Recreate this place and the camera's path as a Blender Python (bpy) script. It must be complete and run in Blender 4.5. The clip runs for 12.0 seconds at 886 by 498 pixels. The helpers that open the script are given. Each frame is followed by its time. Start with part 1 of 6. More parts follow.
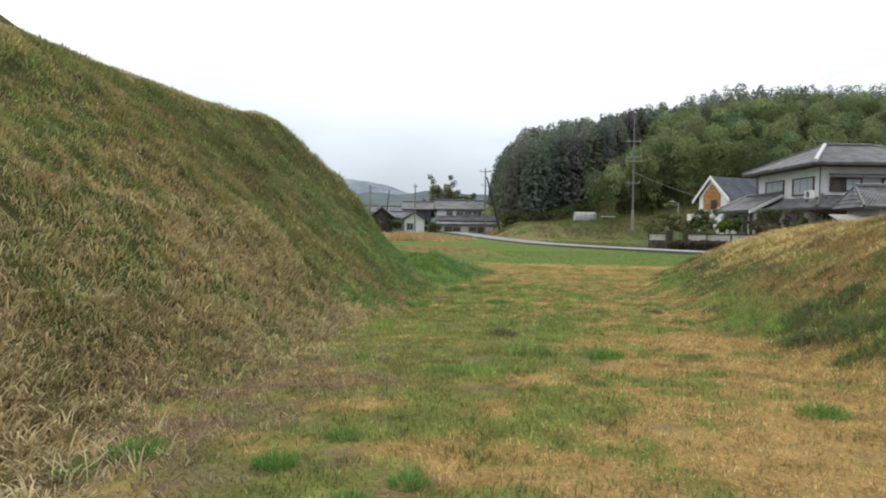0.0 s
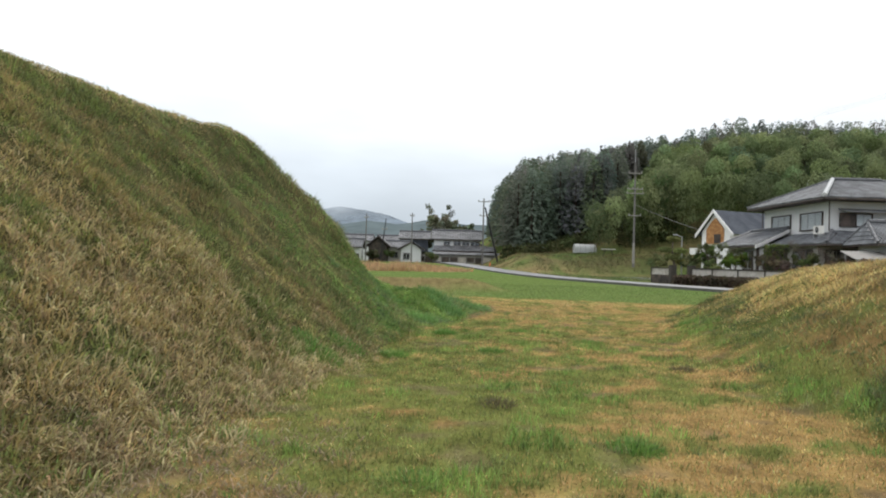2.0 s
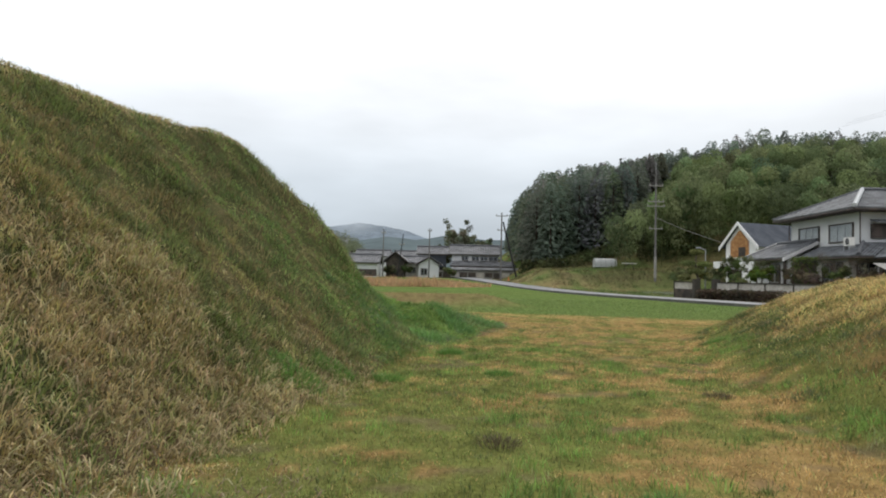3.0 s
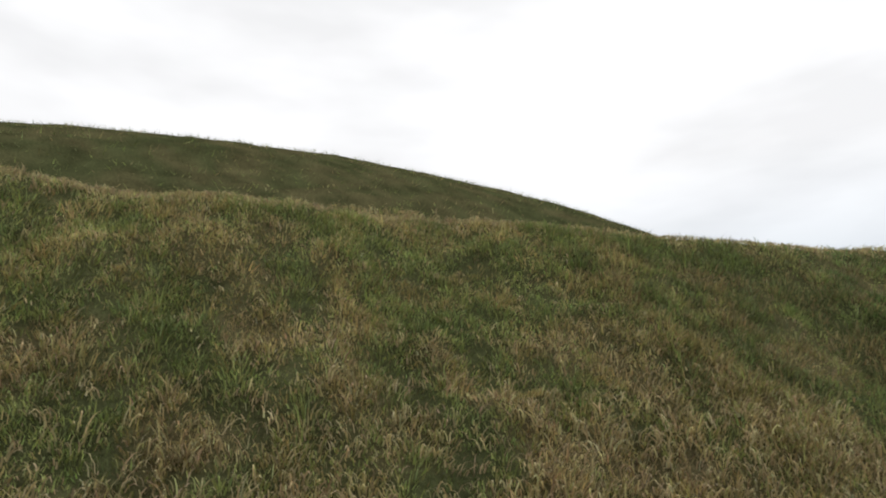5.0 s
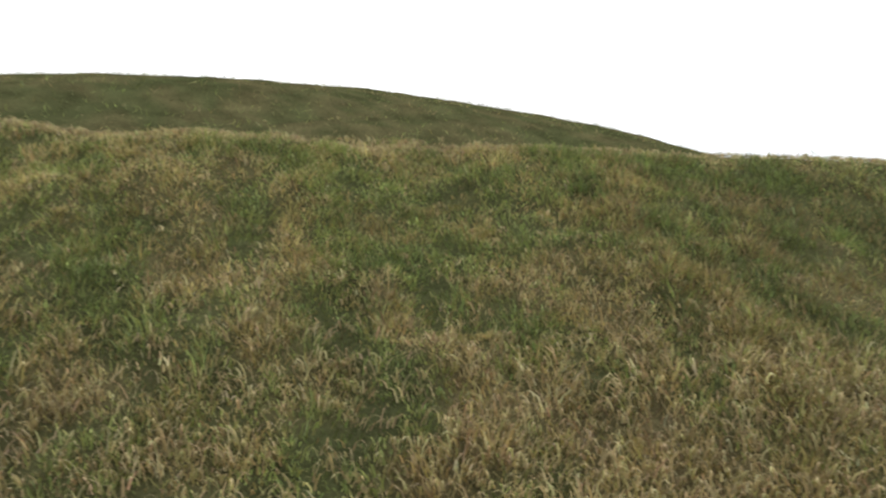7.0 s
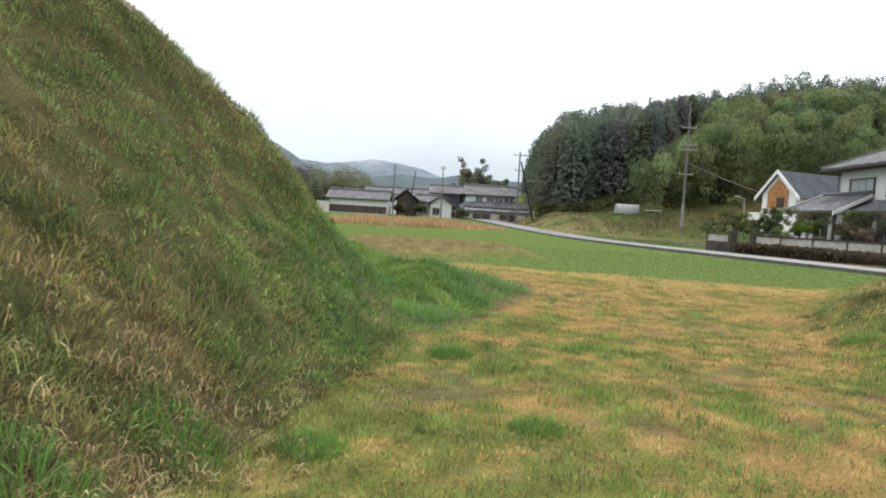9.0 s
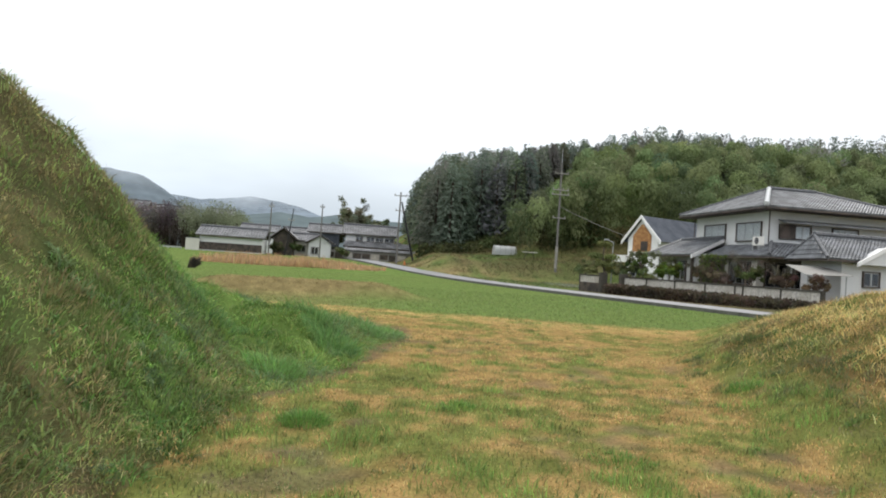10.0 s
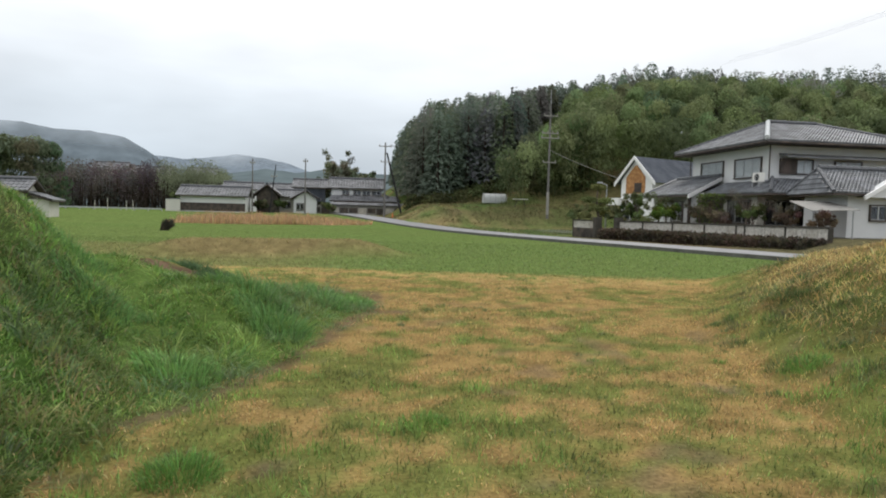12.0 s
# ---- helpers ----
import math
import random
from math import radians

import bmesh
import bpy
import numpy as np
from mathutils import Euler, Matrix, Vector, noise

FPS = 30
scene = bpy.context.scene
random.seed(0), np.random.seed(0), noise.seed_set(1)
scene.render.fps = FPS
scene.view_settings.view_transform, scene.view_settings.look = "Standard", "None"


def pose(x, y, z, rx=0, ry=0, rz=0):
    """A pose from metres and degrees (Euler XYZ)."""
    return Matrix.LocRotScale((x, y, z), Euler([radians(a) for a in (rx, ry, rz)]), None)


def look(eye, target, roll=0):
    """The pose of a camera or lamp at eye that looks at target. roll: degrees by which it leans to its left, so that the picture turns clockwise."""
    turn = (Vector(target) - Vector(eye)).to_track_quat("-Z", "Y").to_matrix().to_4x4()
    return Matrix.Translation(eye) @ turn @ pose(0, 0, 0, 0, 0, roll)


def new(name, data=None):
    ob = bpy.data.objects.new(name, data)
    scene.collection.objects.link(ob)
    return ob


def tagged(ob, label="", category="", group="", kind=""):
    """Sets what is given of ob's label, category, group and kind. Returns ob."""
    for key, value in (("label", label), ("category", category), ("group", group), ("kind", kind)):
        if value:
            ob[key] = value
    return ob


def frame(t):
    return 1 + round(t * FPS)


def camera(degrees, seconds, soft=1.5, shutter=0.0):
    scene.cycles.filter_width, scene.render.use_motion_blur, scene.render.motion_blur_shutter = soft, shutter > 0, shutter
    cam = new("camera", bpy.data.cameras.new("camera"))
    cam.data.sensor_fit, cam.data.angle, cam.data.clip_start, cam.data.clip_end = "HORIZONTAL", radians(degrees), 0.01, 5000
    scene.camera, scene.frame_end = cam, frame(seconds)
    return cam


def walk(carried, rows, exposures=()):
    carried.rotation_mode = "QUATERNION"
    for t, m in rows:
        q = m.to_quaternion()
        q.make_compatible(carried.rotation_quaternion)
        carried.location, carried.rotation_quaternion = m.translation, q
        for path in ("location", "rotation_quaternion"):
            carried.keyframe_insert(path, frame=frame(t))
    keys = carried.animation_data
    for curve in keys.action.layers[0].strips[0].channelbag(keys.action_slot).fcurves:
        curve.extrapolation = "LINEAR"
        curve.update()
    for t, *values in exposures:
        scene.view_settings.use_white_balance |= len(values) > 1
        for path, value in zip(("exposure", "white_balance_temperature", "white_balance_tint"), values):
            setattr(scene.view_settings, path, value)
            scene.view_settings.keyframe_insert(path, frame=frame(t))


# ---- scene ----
cam = camera(67.9, 12.0, soft=1.9, shutter=0.12)
PATH = [
    (0, (-0.029, 0.09, 1.476), (-0.024, 2.089, 1.421), 0.7),
    (0.5, (0.034, 0.699, 1.477), (-0.151, 2.69, 1.447), 0.7),
    (1, (0.043, 1.267, 1.51), (-0.128, 3.26, 1.478), 0.8),
    (1.5, (0.182, 1.827, 1.551), (-0.012, 3.818, 1.556), 0.6),
    (2, (0.206, 2.331, 1.551), (0.215, 4.33, 1.587), 1.6),
    (2.5, (0.381, 2.91, 1.51), (0.451, 4.907, 1.587), 1.9),
    (3, (0.495, 3.481, 1.506), (0.444, 5.478, 1.588), 1.3),
    (3.5, (0.613, 4.031, 1.53), (0.303, 6.004, 1.638), -3.3),
    (3.7, (0.703, 4.264, 1.522), (0.143, 6.177, 1.678), -2.2),
    (5.3, (0.852, 5.497, 1.576), (-0.934, 6.215, 2.118), -0.8),
    (5.5, (0.796, 5.653, 1.582), (-1.001, 6.43, 1.99), -1.4),
    (6, (0.784, 6.022, 1.626), (-1.082, 6.614, 2.033), -0.9),
    (6.5, (0.772, 6.371, 1.652), (-1.155, 6.646, 2.109), 0.7),
    (7, (0.655, 6.748, 1.638), (-1.224, 7.319, 2.016), -0.4),
    (7.5, (0.734, 7.115, 1.625), (-0.644, 8.559, 1.746), -1.5),
    (7.6, (0.743, 7.199, 1.62), (-0.482, 8.779, 1.689), -0.6),
    (9.3, (0.5, 8.946, 1.65), (0.532, 10.944, 1.562), 4.1),
    (9.5, (0.498, 9.192, 1.647), (0.619, 11.188, 1.614), 4.9),
    (10, (0.714, 9.748, 1.644), (0.981, 11.73, 1.686), 3.9),
    (10.5, (0.754, 10.375, 1.644), (0.92, 12.368, 1.678), 3.8),
    (11, (0.926, 10.94, 1.647), (1.223, 12.918, 1.63), 2.9),
    (11.5, (1.149, 11.471, 1.687), (1.365, 13.459, 1.632), 1.9),
    (12, (1.343, 12.049, 1.693), (1.642, 14.024, 1.586), 1.5),
]
walk(cam, [(t, look(eye, target, roll)) for t, eye, target, roll in PATH],
     exposures=((0.0, 0.34), (2.0, 0.32), (2.5, 0.28), (3.0, 0.08), (3.5, -0.06), (5.5, -0.18), (6.0, -0.04), (6.5, 0.18), (7.5, 0.46), (9.5, 0.58), (10.0, 0.46), (10.5, 0.2), (11.5, 0.12), (12.0, 0.18)))

# ---- world and light: an overcast, rainy sky ----
world = bpy.data.worlds.new("overcast_sky")
scene.world = world
world.use_nodes = True
wn = world.node_tree
wn.nodes.clear()


def link(tree, a, b):
    tree.links.new(a, b)


w_out = wn.nodes.new("ShaderNodeOutputWorld")
w_bg = wn.nodes.new("ShaderNodeBackground")
w_sky = wn.nodes.new("ShaderNodeTexSky")
w_sky.sky_type = "NISHITA"
w_sky.sun_disc = False
w_sky.sun_elevation, w_sky.sun_rotation = radians(48), radians(30)
w_sky.dust_density, w_sky.air_density, w_sky.ozone_density = 5.0, 1.0, 1.0
w_dim = wn.nodes.new("ShaderNodeVectorMath")
w_dim.operation = "SCALE"
w_dim.inputs["Scale"].default_value = 0.09
link(wn, w_sky.outputs[0], w_dim.inputs[0])
w_co = wn.nodes.new("ShaderNodeTexCoord")
w_sep = wn.nodes.new("ShaderNodeSeparateXYZ")
link(wn, w_co.outputs["Generated"], w_sep.inputs[0])
w_ramp = wn.nodes.new("ShaderNodeValToRGB")
link(wn, w_sep.outputs["Z"], w_ramp.inputs[0])
SKY_LOW, SKY_MID, SKY_TOP = (0.49, 0.57, 0.65, 1), (0.69, 0.76, 0.83, 1), (1.24, 1.24, 1.25, 1)
w_ramp.color_ramp.elements[0].position, w_ramp.color_ramp.elements[0].color = 0.03, SKY_LOW
w_ramp.color_ramp.elements[1].position, w_ramp.color_ramp.elements[1].color = 0.38, SKY_TOP
w_mid = w_ramp.color_ramp.elements.new(0.14)
w_mid.color = SKY_MID
w_map = wn.nodes.new("ShaderNodeMapping")
w_map.inputs["Scale"].default_value = (1.2, 1.2, 4.0)
link(wn, w_co.outputs["Generated"], w_map.inputs[0])
w_noise = wn.nodes.new("ShaderNodeTexNoise")
w_noise.inputs["Scale"].default_value, w_noise.inputs["Detail"].default_value = 2.2, 4.0
link(wn, w_map.outputs[0], w_noise.inputs[0])
w_cl = wn.nodes.new("ShaderNodeMapRange")
w_cl.inputs["From Min"].default_value, w_cl.inputs["From Max"].default_value = 0.35, 0.68
w_cl.inputs["To Min"].default_value, w_cl.inputs["To Max"].default_value = 0.9, 1.12
link(wn, w_noise.outputs["Fac"], w_cl.inputs["Value"])
w_mul = wn.nodes.new("ShaderNodeVectorMath")
w_mul.operation = "SCALE"
link(wn, w_ramp.outputs[0], w_mul.inputs[0])
link(wn, w_cl.outputs[0], w_mul.inputs["Scale"])
w_mix = wn.nodes.new("ShaderNodeMix")
w_mix.data_type = "RGBA"
w_mix.inputs["Factor"].default_value = 0.9
link(wn, w_dim.outputs[0], w_mix.inputs["A"])
link(wn, w_mul.outputs[0], w_mix.inputs["B"])
link(wn, w_mix.outputs["Result"], w_bg.inputs["Color"])
w_bg.inputs["Strength"].default_value = 1.0
link(wn, w_bg.outputs[0], w_out.inputs[0])

sun_data = bpy.data.lights.new("sun", "SUN")
sun_data.energy, sun_data.angle, sun_data.color = 0.9, radians(25), (1.0, 0.97, 0.92)
sun = new("sun", sun_data)
sun.matrix_world = look((30, 52, 66), (0, 0, 0))

# ---- materials ----


def material(name, base, rough=0.7, var=0.25, scale=3.0, fine=40.0, bump=0.3, metal=0.0, spec=0.3, second=None, attr=None, leaf=0.0):
    """A surface with colour variation at two scales and a fine relief. attr: takes its base colour from that attribute."""
    m = bpy.data.materials.new(name)
    m.use_nodes = True
    t = m.node_tree
    b = t.nodes["Principled BSDF"]
    b.inputs["Roughness"].default_value, b.inputs["Metallic"].default_value = rough, metal
    b.inputs["Specular IOR Level"].default_value = spec
    geo = t.nodes.new("ShaderNodeNewGeometry")
    big = t.nodes.new("ShaderNodeTexNoise")
    big.inputs["Scale"].default_value, big.inputs["Detail"].default_value = scale, 5.0
    link(t, geo.outputs["Position"], big.inputs["Vector"])
    small = t.nodes.new("ShaderNodeTexNoise")
    small.inputs["Scale"].default_value, small.inputs["Detail"].default_value = fine, 3.0
    link(t, geo.outputs["Position"], small.inputs["Vector"])
    add = t.nodes.new("ShaderNodeMath")
    add.operation = "ADD"
    link(t, big.outputs["Fac"], add.inputs[0])
    link(t, small.outputs["Fac"], add.inputs[1])
    rng = t.nodes.new("ShaderNodeMapRange")
    rng.inputs["From Min"].default_value, rng.inputs["From Max"].default_value = 0.7, 1.3
    rng.inputs["To Min"].default_value, rng.inputs["To Max"].default_value = 1 - var, 1 + var
    link(t, add.outputs[0], rng.inputs["Value"])
    if attr:
        src = t.nodes.new("ShaderNodeAttribute")
        src.attribute_name = attr
        colour = src.outputs["Color"]
    else:
        mix = t.nodes.new("ShaderNodeMix")
        mix.data_type = "RGBA"
        mix.inputs["A"].default_value = (*base, 1)
        mix.inputs["B"].default_value = (*(second or base), 1)
        ramp = t.nodes.new("ShaderNodeMapRange")
        ramp.inputs["From Min"].default_value, ramp.inputs["From Max"].default_value = 0.42, 0.6
        link(t, big.outputs["Fac"], ramp.inputs["Value"])
        link(t, ramp.outputs[0], mix.inputs["Factor"])
        colour = mix.outputs["Result"]
    mul = t.nodes.new("ShaderNodeVectorMath")
    mul.operation = "SCALE"
    link(t, colour, mul.inputs[0])
    link(t, rng.outputs[0], mul.inputs["Scale"])
    link(t, mul.outputs[0], b.inputs["Base Color"])
    if bump:
        bp = t.nodes.new("ShaderNodeBump")
        bp.inputs["Strength"].default_value, bp.inputs["Distance"].default_value = bump, 0.02
        link(t, small.outputs["Fac"], bp.inputs["Height"])
        link(t, bp.outputs[0], b.inputs["Normal"])
    if leaf:
        tr = t.nodes.new("ShaderNodeBsdfTranslucent")
        link(t, mul.outputs[0], tr.inputs["Color"])
        mx = t.nodes.new("ShaderNodeMixShader")
        mx.inputs[0].default_value = leaf
        link(t, b.outputs[0], mx.inputs[1])
        link(t, tr.outputs[0], mx.inputs[2])
        link(t, mx.outputs[0], t.nodes["Material Output"].inputs[0])
    return m


M_SOIL = material("turf_soil", (0, 0, 0), 1.0, 0.45, 2.2, 30.0, 0.8, spec=0.0, attr="tint")
M_BLADE = material("grass_blade", (0, 0, 0), 0.6, 0.22, 1.2, 25.0, 0.0, spec=0.3, attr="tint", leaf=0.38)
M_LEAF = material("tree_leaf", (0, 0, 0), 0.8, 0.25, 0.25, 2.0, 0.0, spec=0.04, attr="tint", leaf=0.42)
M_ROAD = material("wet_asphalt", (0.15, 0.155, 0.165), 0.5, 0.2, 0.8, 60.0, 0.25, spec=0.4, second=(0.19, 0.195, 0.205))
M_KERB = material("dark_concrete", (0.10, 0.10, 0.09), 0.8, 0.4, 2.0, 20.0, 0.4)
M_PLASTER = material("white_plaster", (0.66, 0.67, 0.67), 0.8, 0.08, 0.6, 20.0, 0.1, second=(0.58, 0.59, 0.60))
M_CREAM = material("cream_render", (0.55, 0.54, 0.49), 0.8, 0.1, 0.6, 20.0, 0.1)
M_TILE = material("grey_roof_tile", (0.12, 0.128, 0.14), 0.5, 0.25, 1.2, 9.0, 0.2, spec=0.4, second=(0.17, 0.18, 0.195))
M_TILE_FAR = material("weathered_roof_tile", (0.15, 0.155, 0.165), 0.5, 0.2, 0.7, 6.0, 0.2, second=(0.2, 0.205, 0.215))
M_SLATE = material("dark_slate_roof", (0.065, 0.074, 0.092), 0.8, 0.15, 0.8, 12.0, 0.2, spec=0.12, second=(0.08, 0.09, 0.108))
M_RIDGE = material("ridge_tile", (0.10, 0.105, 0.115), 0.45, 0.2, 2.0, 12.0, 0.2)
# A far paler version of the ridge tile colour, for one hip ridge.
M_RIDGE_LIT = material("pale_ridge", (0.5, 0.52, 0.53), 0.6, 0.15, 2.0, 12.0, 0.2)
M_DARKWOOD = material("dark_stained_wood", (0.055, 0.045, 0.04), 0.7, 0.3, 2.0, 25.0, 0.3, second=(0.08, 0.062, 0.052))
M_WARMWOOD = material("orange_cedar_boards", (0.36, 0.17, 0.065), 0.6, 0.3, 3.0, 25.0, 0.3, second=(0.42, 0.22, 0.09))
M_WHITE = material("white_paint", (0.78, 0.78, 0.78), 0.5, 0.06, 1.0, 20.0, 0.05)
M_BLOCK = material("weathered_white_block", (0.54, 0.52, 0.47), 0.85, 0.35, 1.1, 7.0, 0.4, second=(0.34, 0.32, 0.28))
M_CAP = material("mossy_dark_cap", (0.06, 0.055, 0.045), 0.85, 0.4, 2.0, 15.0, 0.4)
M_STONE = material("dark_wall_base", (0.05, 0.045, 0.04), 0.85, 0.4, 1.5, 8.0, 0.6, second=(0.085, 0.07, 0.055))
M_CONC = material("grey_concrete", (0.30, 0.29, 0.27), 0.8, 0.2, 1.5, 20.0, 0.25, second=(0.24, 0.235, 0.22))
M_POLE = material("pole_concrete", (0.15, 0.145, 0.14), 0.8, 0.2, 1.0, 20.0, 0.2)
M_STEEL = material("galvanised_steel", (0.42, 0.43, 0.44), 0.4, 0.15, 3.0, 30.0, 0.1, metal=0.7)
M_BLACK = material("black_pole_coating", (0.02, 0.02, 0.022), 0.6, 0.2, 2.0, 20.0, 0.1)
M_FILM = material("milky_greenhouse_film", (0.62, 0.64, 0.64), 0.35, 0.12, 0.8, 9.0, 0.15, leaf=0.35)
M_BARK = material("tree_bark", (0.09, 0.07, 0.055), 0.9, 0.35, 4.0, 30.0, 0.6, second=(0.13, 0.11, 0.09))
M_PLASTIC = material("cream_plastic_casing", (0.72, 0.71, 0.67), 0.4, 0.05, 2.0, 20.0, 0.0)
M_ORANGE = material("orange_plastic", (0.55, 0.16, 0.05), 0.5, 0.1, 2.0, 20.0, 0.0)
M_CURTAIN = material("pale_curtain", (0.6, 0.61, 0.6), 0.8, 0.1, 5.0, 30.0, 0.1)
# Near-black colour that stands for the shade inside windows and fan.
M_DARKROOM = material("interior_shade", (0.025, 0.025, 0.028), 0.8, 0.1, 2.0, 20.0, 0.0)


def glass_material():
    m = bpy.data.materials.new("window_glass")
    m.use_nodes = True
    b = m.node_tree.nodes["Principled BSDF"]
    b.inputs["Base Color"].default_value = (0.9, 0.93, 0.95, 1)
    b.inputs["Roughness"].default_value = 0.05
    b.inputs["Transmission Weight"].default_value = 1.0
    b.inputs["IOR"].default_value = 1.45
    return m


M_GLASS = glass_material()


def haze_backdrop(name, colour, glow, cloud):
    """A far mountain in mist: mostly light scattered towards the eye by the air."""
    m = bpy.data.materials.new(name)
    m.use_nodes = True
    t = m.node_tree
    b = t.nodes["Principled BSDF"]
    b.inputs["Roughness"].default_value, b.inputs["Specular IOR Level"].default_value = 1.0, 0.0
    geo = t.nodes.new("ShaderNodeNewGeometry")
    n = t.nodes.new("ShaderNodeTexNoise")
    n.inputs["Scale"].default_value, n.inputs["Detail"].default_value = 0.05, 8.0
    link(t, geo.outputs["Position"], n.inputs["Vector"])
    r = t.nodes.new("ShaderNodeMapRange")
    r.inputs["From Min"].default_value, r.inputs["From Max"].default_value = 0.35, 0.65
    r.inputs["To Min"].default_value, r.inputs["To Max"].default_value = 0.85, 1.15
    link(t, n.outputs["Fac"], r.inputs["Value"])
    v = t.nodes.new("ShaderNodeVectorMath")
    v.operation = "SCALE"
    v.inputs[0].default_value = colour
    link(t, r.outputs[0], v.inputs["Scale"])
    # The haze is painted: one misty tone feeds base colour and glow alike.
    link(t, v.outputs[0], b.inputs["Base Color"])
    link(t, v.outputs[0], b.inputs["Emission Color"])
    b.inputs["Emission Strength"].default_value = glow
    # low cloud is only imitated: the slope turns transparent between two heights, unevenly
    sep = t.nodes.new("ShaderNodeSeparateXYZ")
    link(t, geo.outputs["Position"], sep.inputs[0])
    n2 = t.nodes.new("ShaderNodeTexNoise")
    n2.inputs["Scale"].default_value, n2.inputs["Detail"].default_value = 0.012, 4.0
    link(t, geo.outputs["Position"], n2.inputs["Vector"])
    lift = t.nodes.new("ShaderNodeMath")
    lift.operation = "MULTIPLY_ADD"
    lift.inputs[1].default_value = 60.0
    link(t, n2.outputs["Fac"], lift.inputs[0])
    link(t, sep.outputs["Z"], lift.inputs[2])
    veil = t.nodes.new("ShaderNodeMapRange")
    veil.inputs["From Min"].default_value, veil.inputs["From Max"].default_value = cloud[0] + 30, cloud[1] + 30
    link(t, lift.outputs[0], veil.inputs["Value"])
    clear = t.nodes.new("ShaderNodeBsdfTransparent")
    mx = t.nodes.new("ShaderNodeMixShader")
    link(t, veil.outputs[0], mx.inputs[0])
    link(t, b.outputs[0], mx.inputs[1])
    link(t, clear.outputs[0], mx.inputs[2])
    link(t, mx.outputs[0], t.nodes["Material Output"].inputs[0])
    return m


# ---- building helpers ----


class Build:
    """Gathers vertices and faces of one mesh."""

    def __init__(self):
        self.v, self.f = [], []

    def add(self, verts, faces):
        k = len(self.v)
        self.v += [tuple(p) for p in verts]
        self.f += [tuple(k + i for i in f) for f in faces]
        return self

    def box(self, x0, x1, y0, y1, z0, z1, m=None):
        p = [Vector((x, y, z)) for z in (z0, z1) for x, y in ((x0, y0), (x1, y0), (x1, y1), (x0, y1))]
        if m is not None:
            p = [m @ q for q in p]
        return self.add(p, [(3, 2, 1, 0), (4, 5, 6, 7), (0, 1, 5, 4), (1, 2, 6, 5), (2, 3, 7, 6), (3, 0, 4, 7)])

    def tube(self, points, radii, sides=8):
        """A round bar through the points, with a radius at each."""
        pts = [Vector(p) for p in points]
        rings = []
        for i, p in enumerate(pts):
            d = (pts[min(i + 1, len(pts) - 1)] - pts[max(i - 1, 0)]).normalized()
            a = d.cross(Vector((0, 0, 1)) if abs(d.z) < 0.95 else Vector((1, 0, 0))).normalized()
            b = d.cross(a)
            r = radii[i] if isinstance(radii, (list, tuple)) else radii
            rings.append([p + r * (math.cos(2 * math.pi * k / sides) * a + math.sin(2 * math.pi * k / sides) * b) for k in range(sides)])
        faces = []
        for i in range(len(pts) - 1):
            for k in range(sides):
                k2 = (k + 1) % sides
                faces.append((i * sides + k, i * sides + k2, (i + 1) * sides + k2, (i + 1) * sides + k))
        faces.append(tuple(range(sides))[::-1])
        faces.append(tuple((len(pts) - 1) * sides + k for k in range(sides)))
        return self.add([q for r in rings for q in r], faces)

    def slab(self, a, b, c, d, thick):
        """A plate with the corners a, b, c, d and a thickness downwards."""
        top = [Vector(p) for p in (a, b, c, d)]
        low = [p - Vector((0, 0, thick)) for p in top]
        return self.add(top + low, [(0, 1, 2, 3), (7, 6, 5, 4), (1, 0, 4, 5), (2, 1, 5, 6), (3, 2, 6, 7), (0, 3, 7, 4)])

    def mesh(self, name):
        me = bpy.data.meshes.new(name)
        me.from_pydata(self.v, [], self.f)
        me.update()
        return me


def part(name, build, mat, parent=None, label="", smooth=False):
    me = build.mesh(name)
    me.materials.append(mat)
    if smooth:
        me.shade_smooth()
    ob = new(name, me)
    if parent is not None:
        ob.parent = parent
        ob.matrix_parent_inverse = parent.matrix_world.inverted()
    if label:
        ob["label"] = label
    return ob


def thing(name, x, y, z, label, category, group="", kind=""):
    ob = new(name)
    ob.empty_display_size = 0.3
    ob.matrix_world = Matrix.Translation((x, y, z))
    return tagged(ob, label, category, group, kind)


def array_mesh(name, verts, faces, mat, colours=None, smooth=False):
    """A mesh from arrays: verts (n, 3), faces (m, 3 or 4), colours (n, 3) as the tint."""
    me = bpy.data.meshes.new(name)
    n, m, k = len(verts), len(faces), faces.shape[1]
    me.vertices.add(n)
    me.vertices.foreach_set("co", np.ascontiguousarray(verts, dtype=np.float32).ravel())
    me.loops.add(m * k)
    me.loops.foreach_set("vertex_index", np.ascontiguousarray(faces, dtype=np.int32).ravel())
    me.polygons.add(m)
    me.polygons.foreach_set("loop_start", np.arange(0, m * k, k, dtype=np.int32))
    me.update(calc_edges=True)
    if colours is not None:
        at = me.attributes.new("tint", "FLOAT_COLOR", "POINT")
        at.data.foreach_set("color", np.c_[colours, np.ones(n)].astype(np.float32).ravel())
    me.materials.append(mat)
    if smooth:
        me.shade_smooth()
    return new(name, me)


# ---- the lie of the land ----
RNG = np.random.default_rng(7)
LATTICE = RNG.random((256, 256))


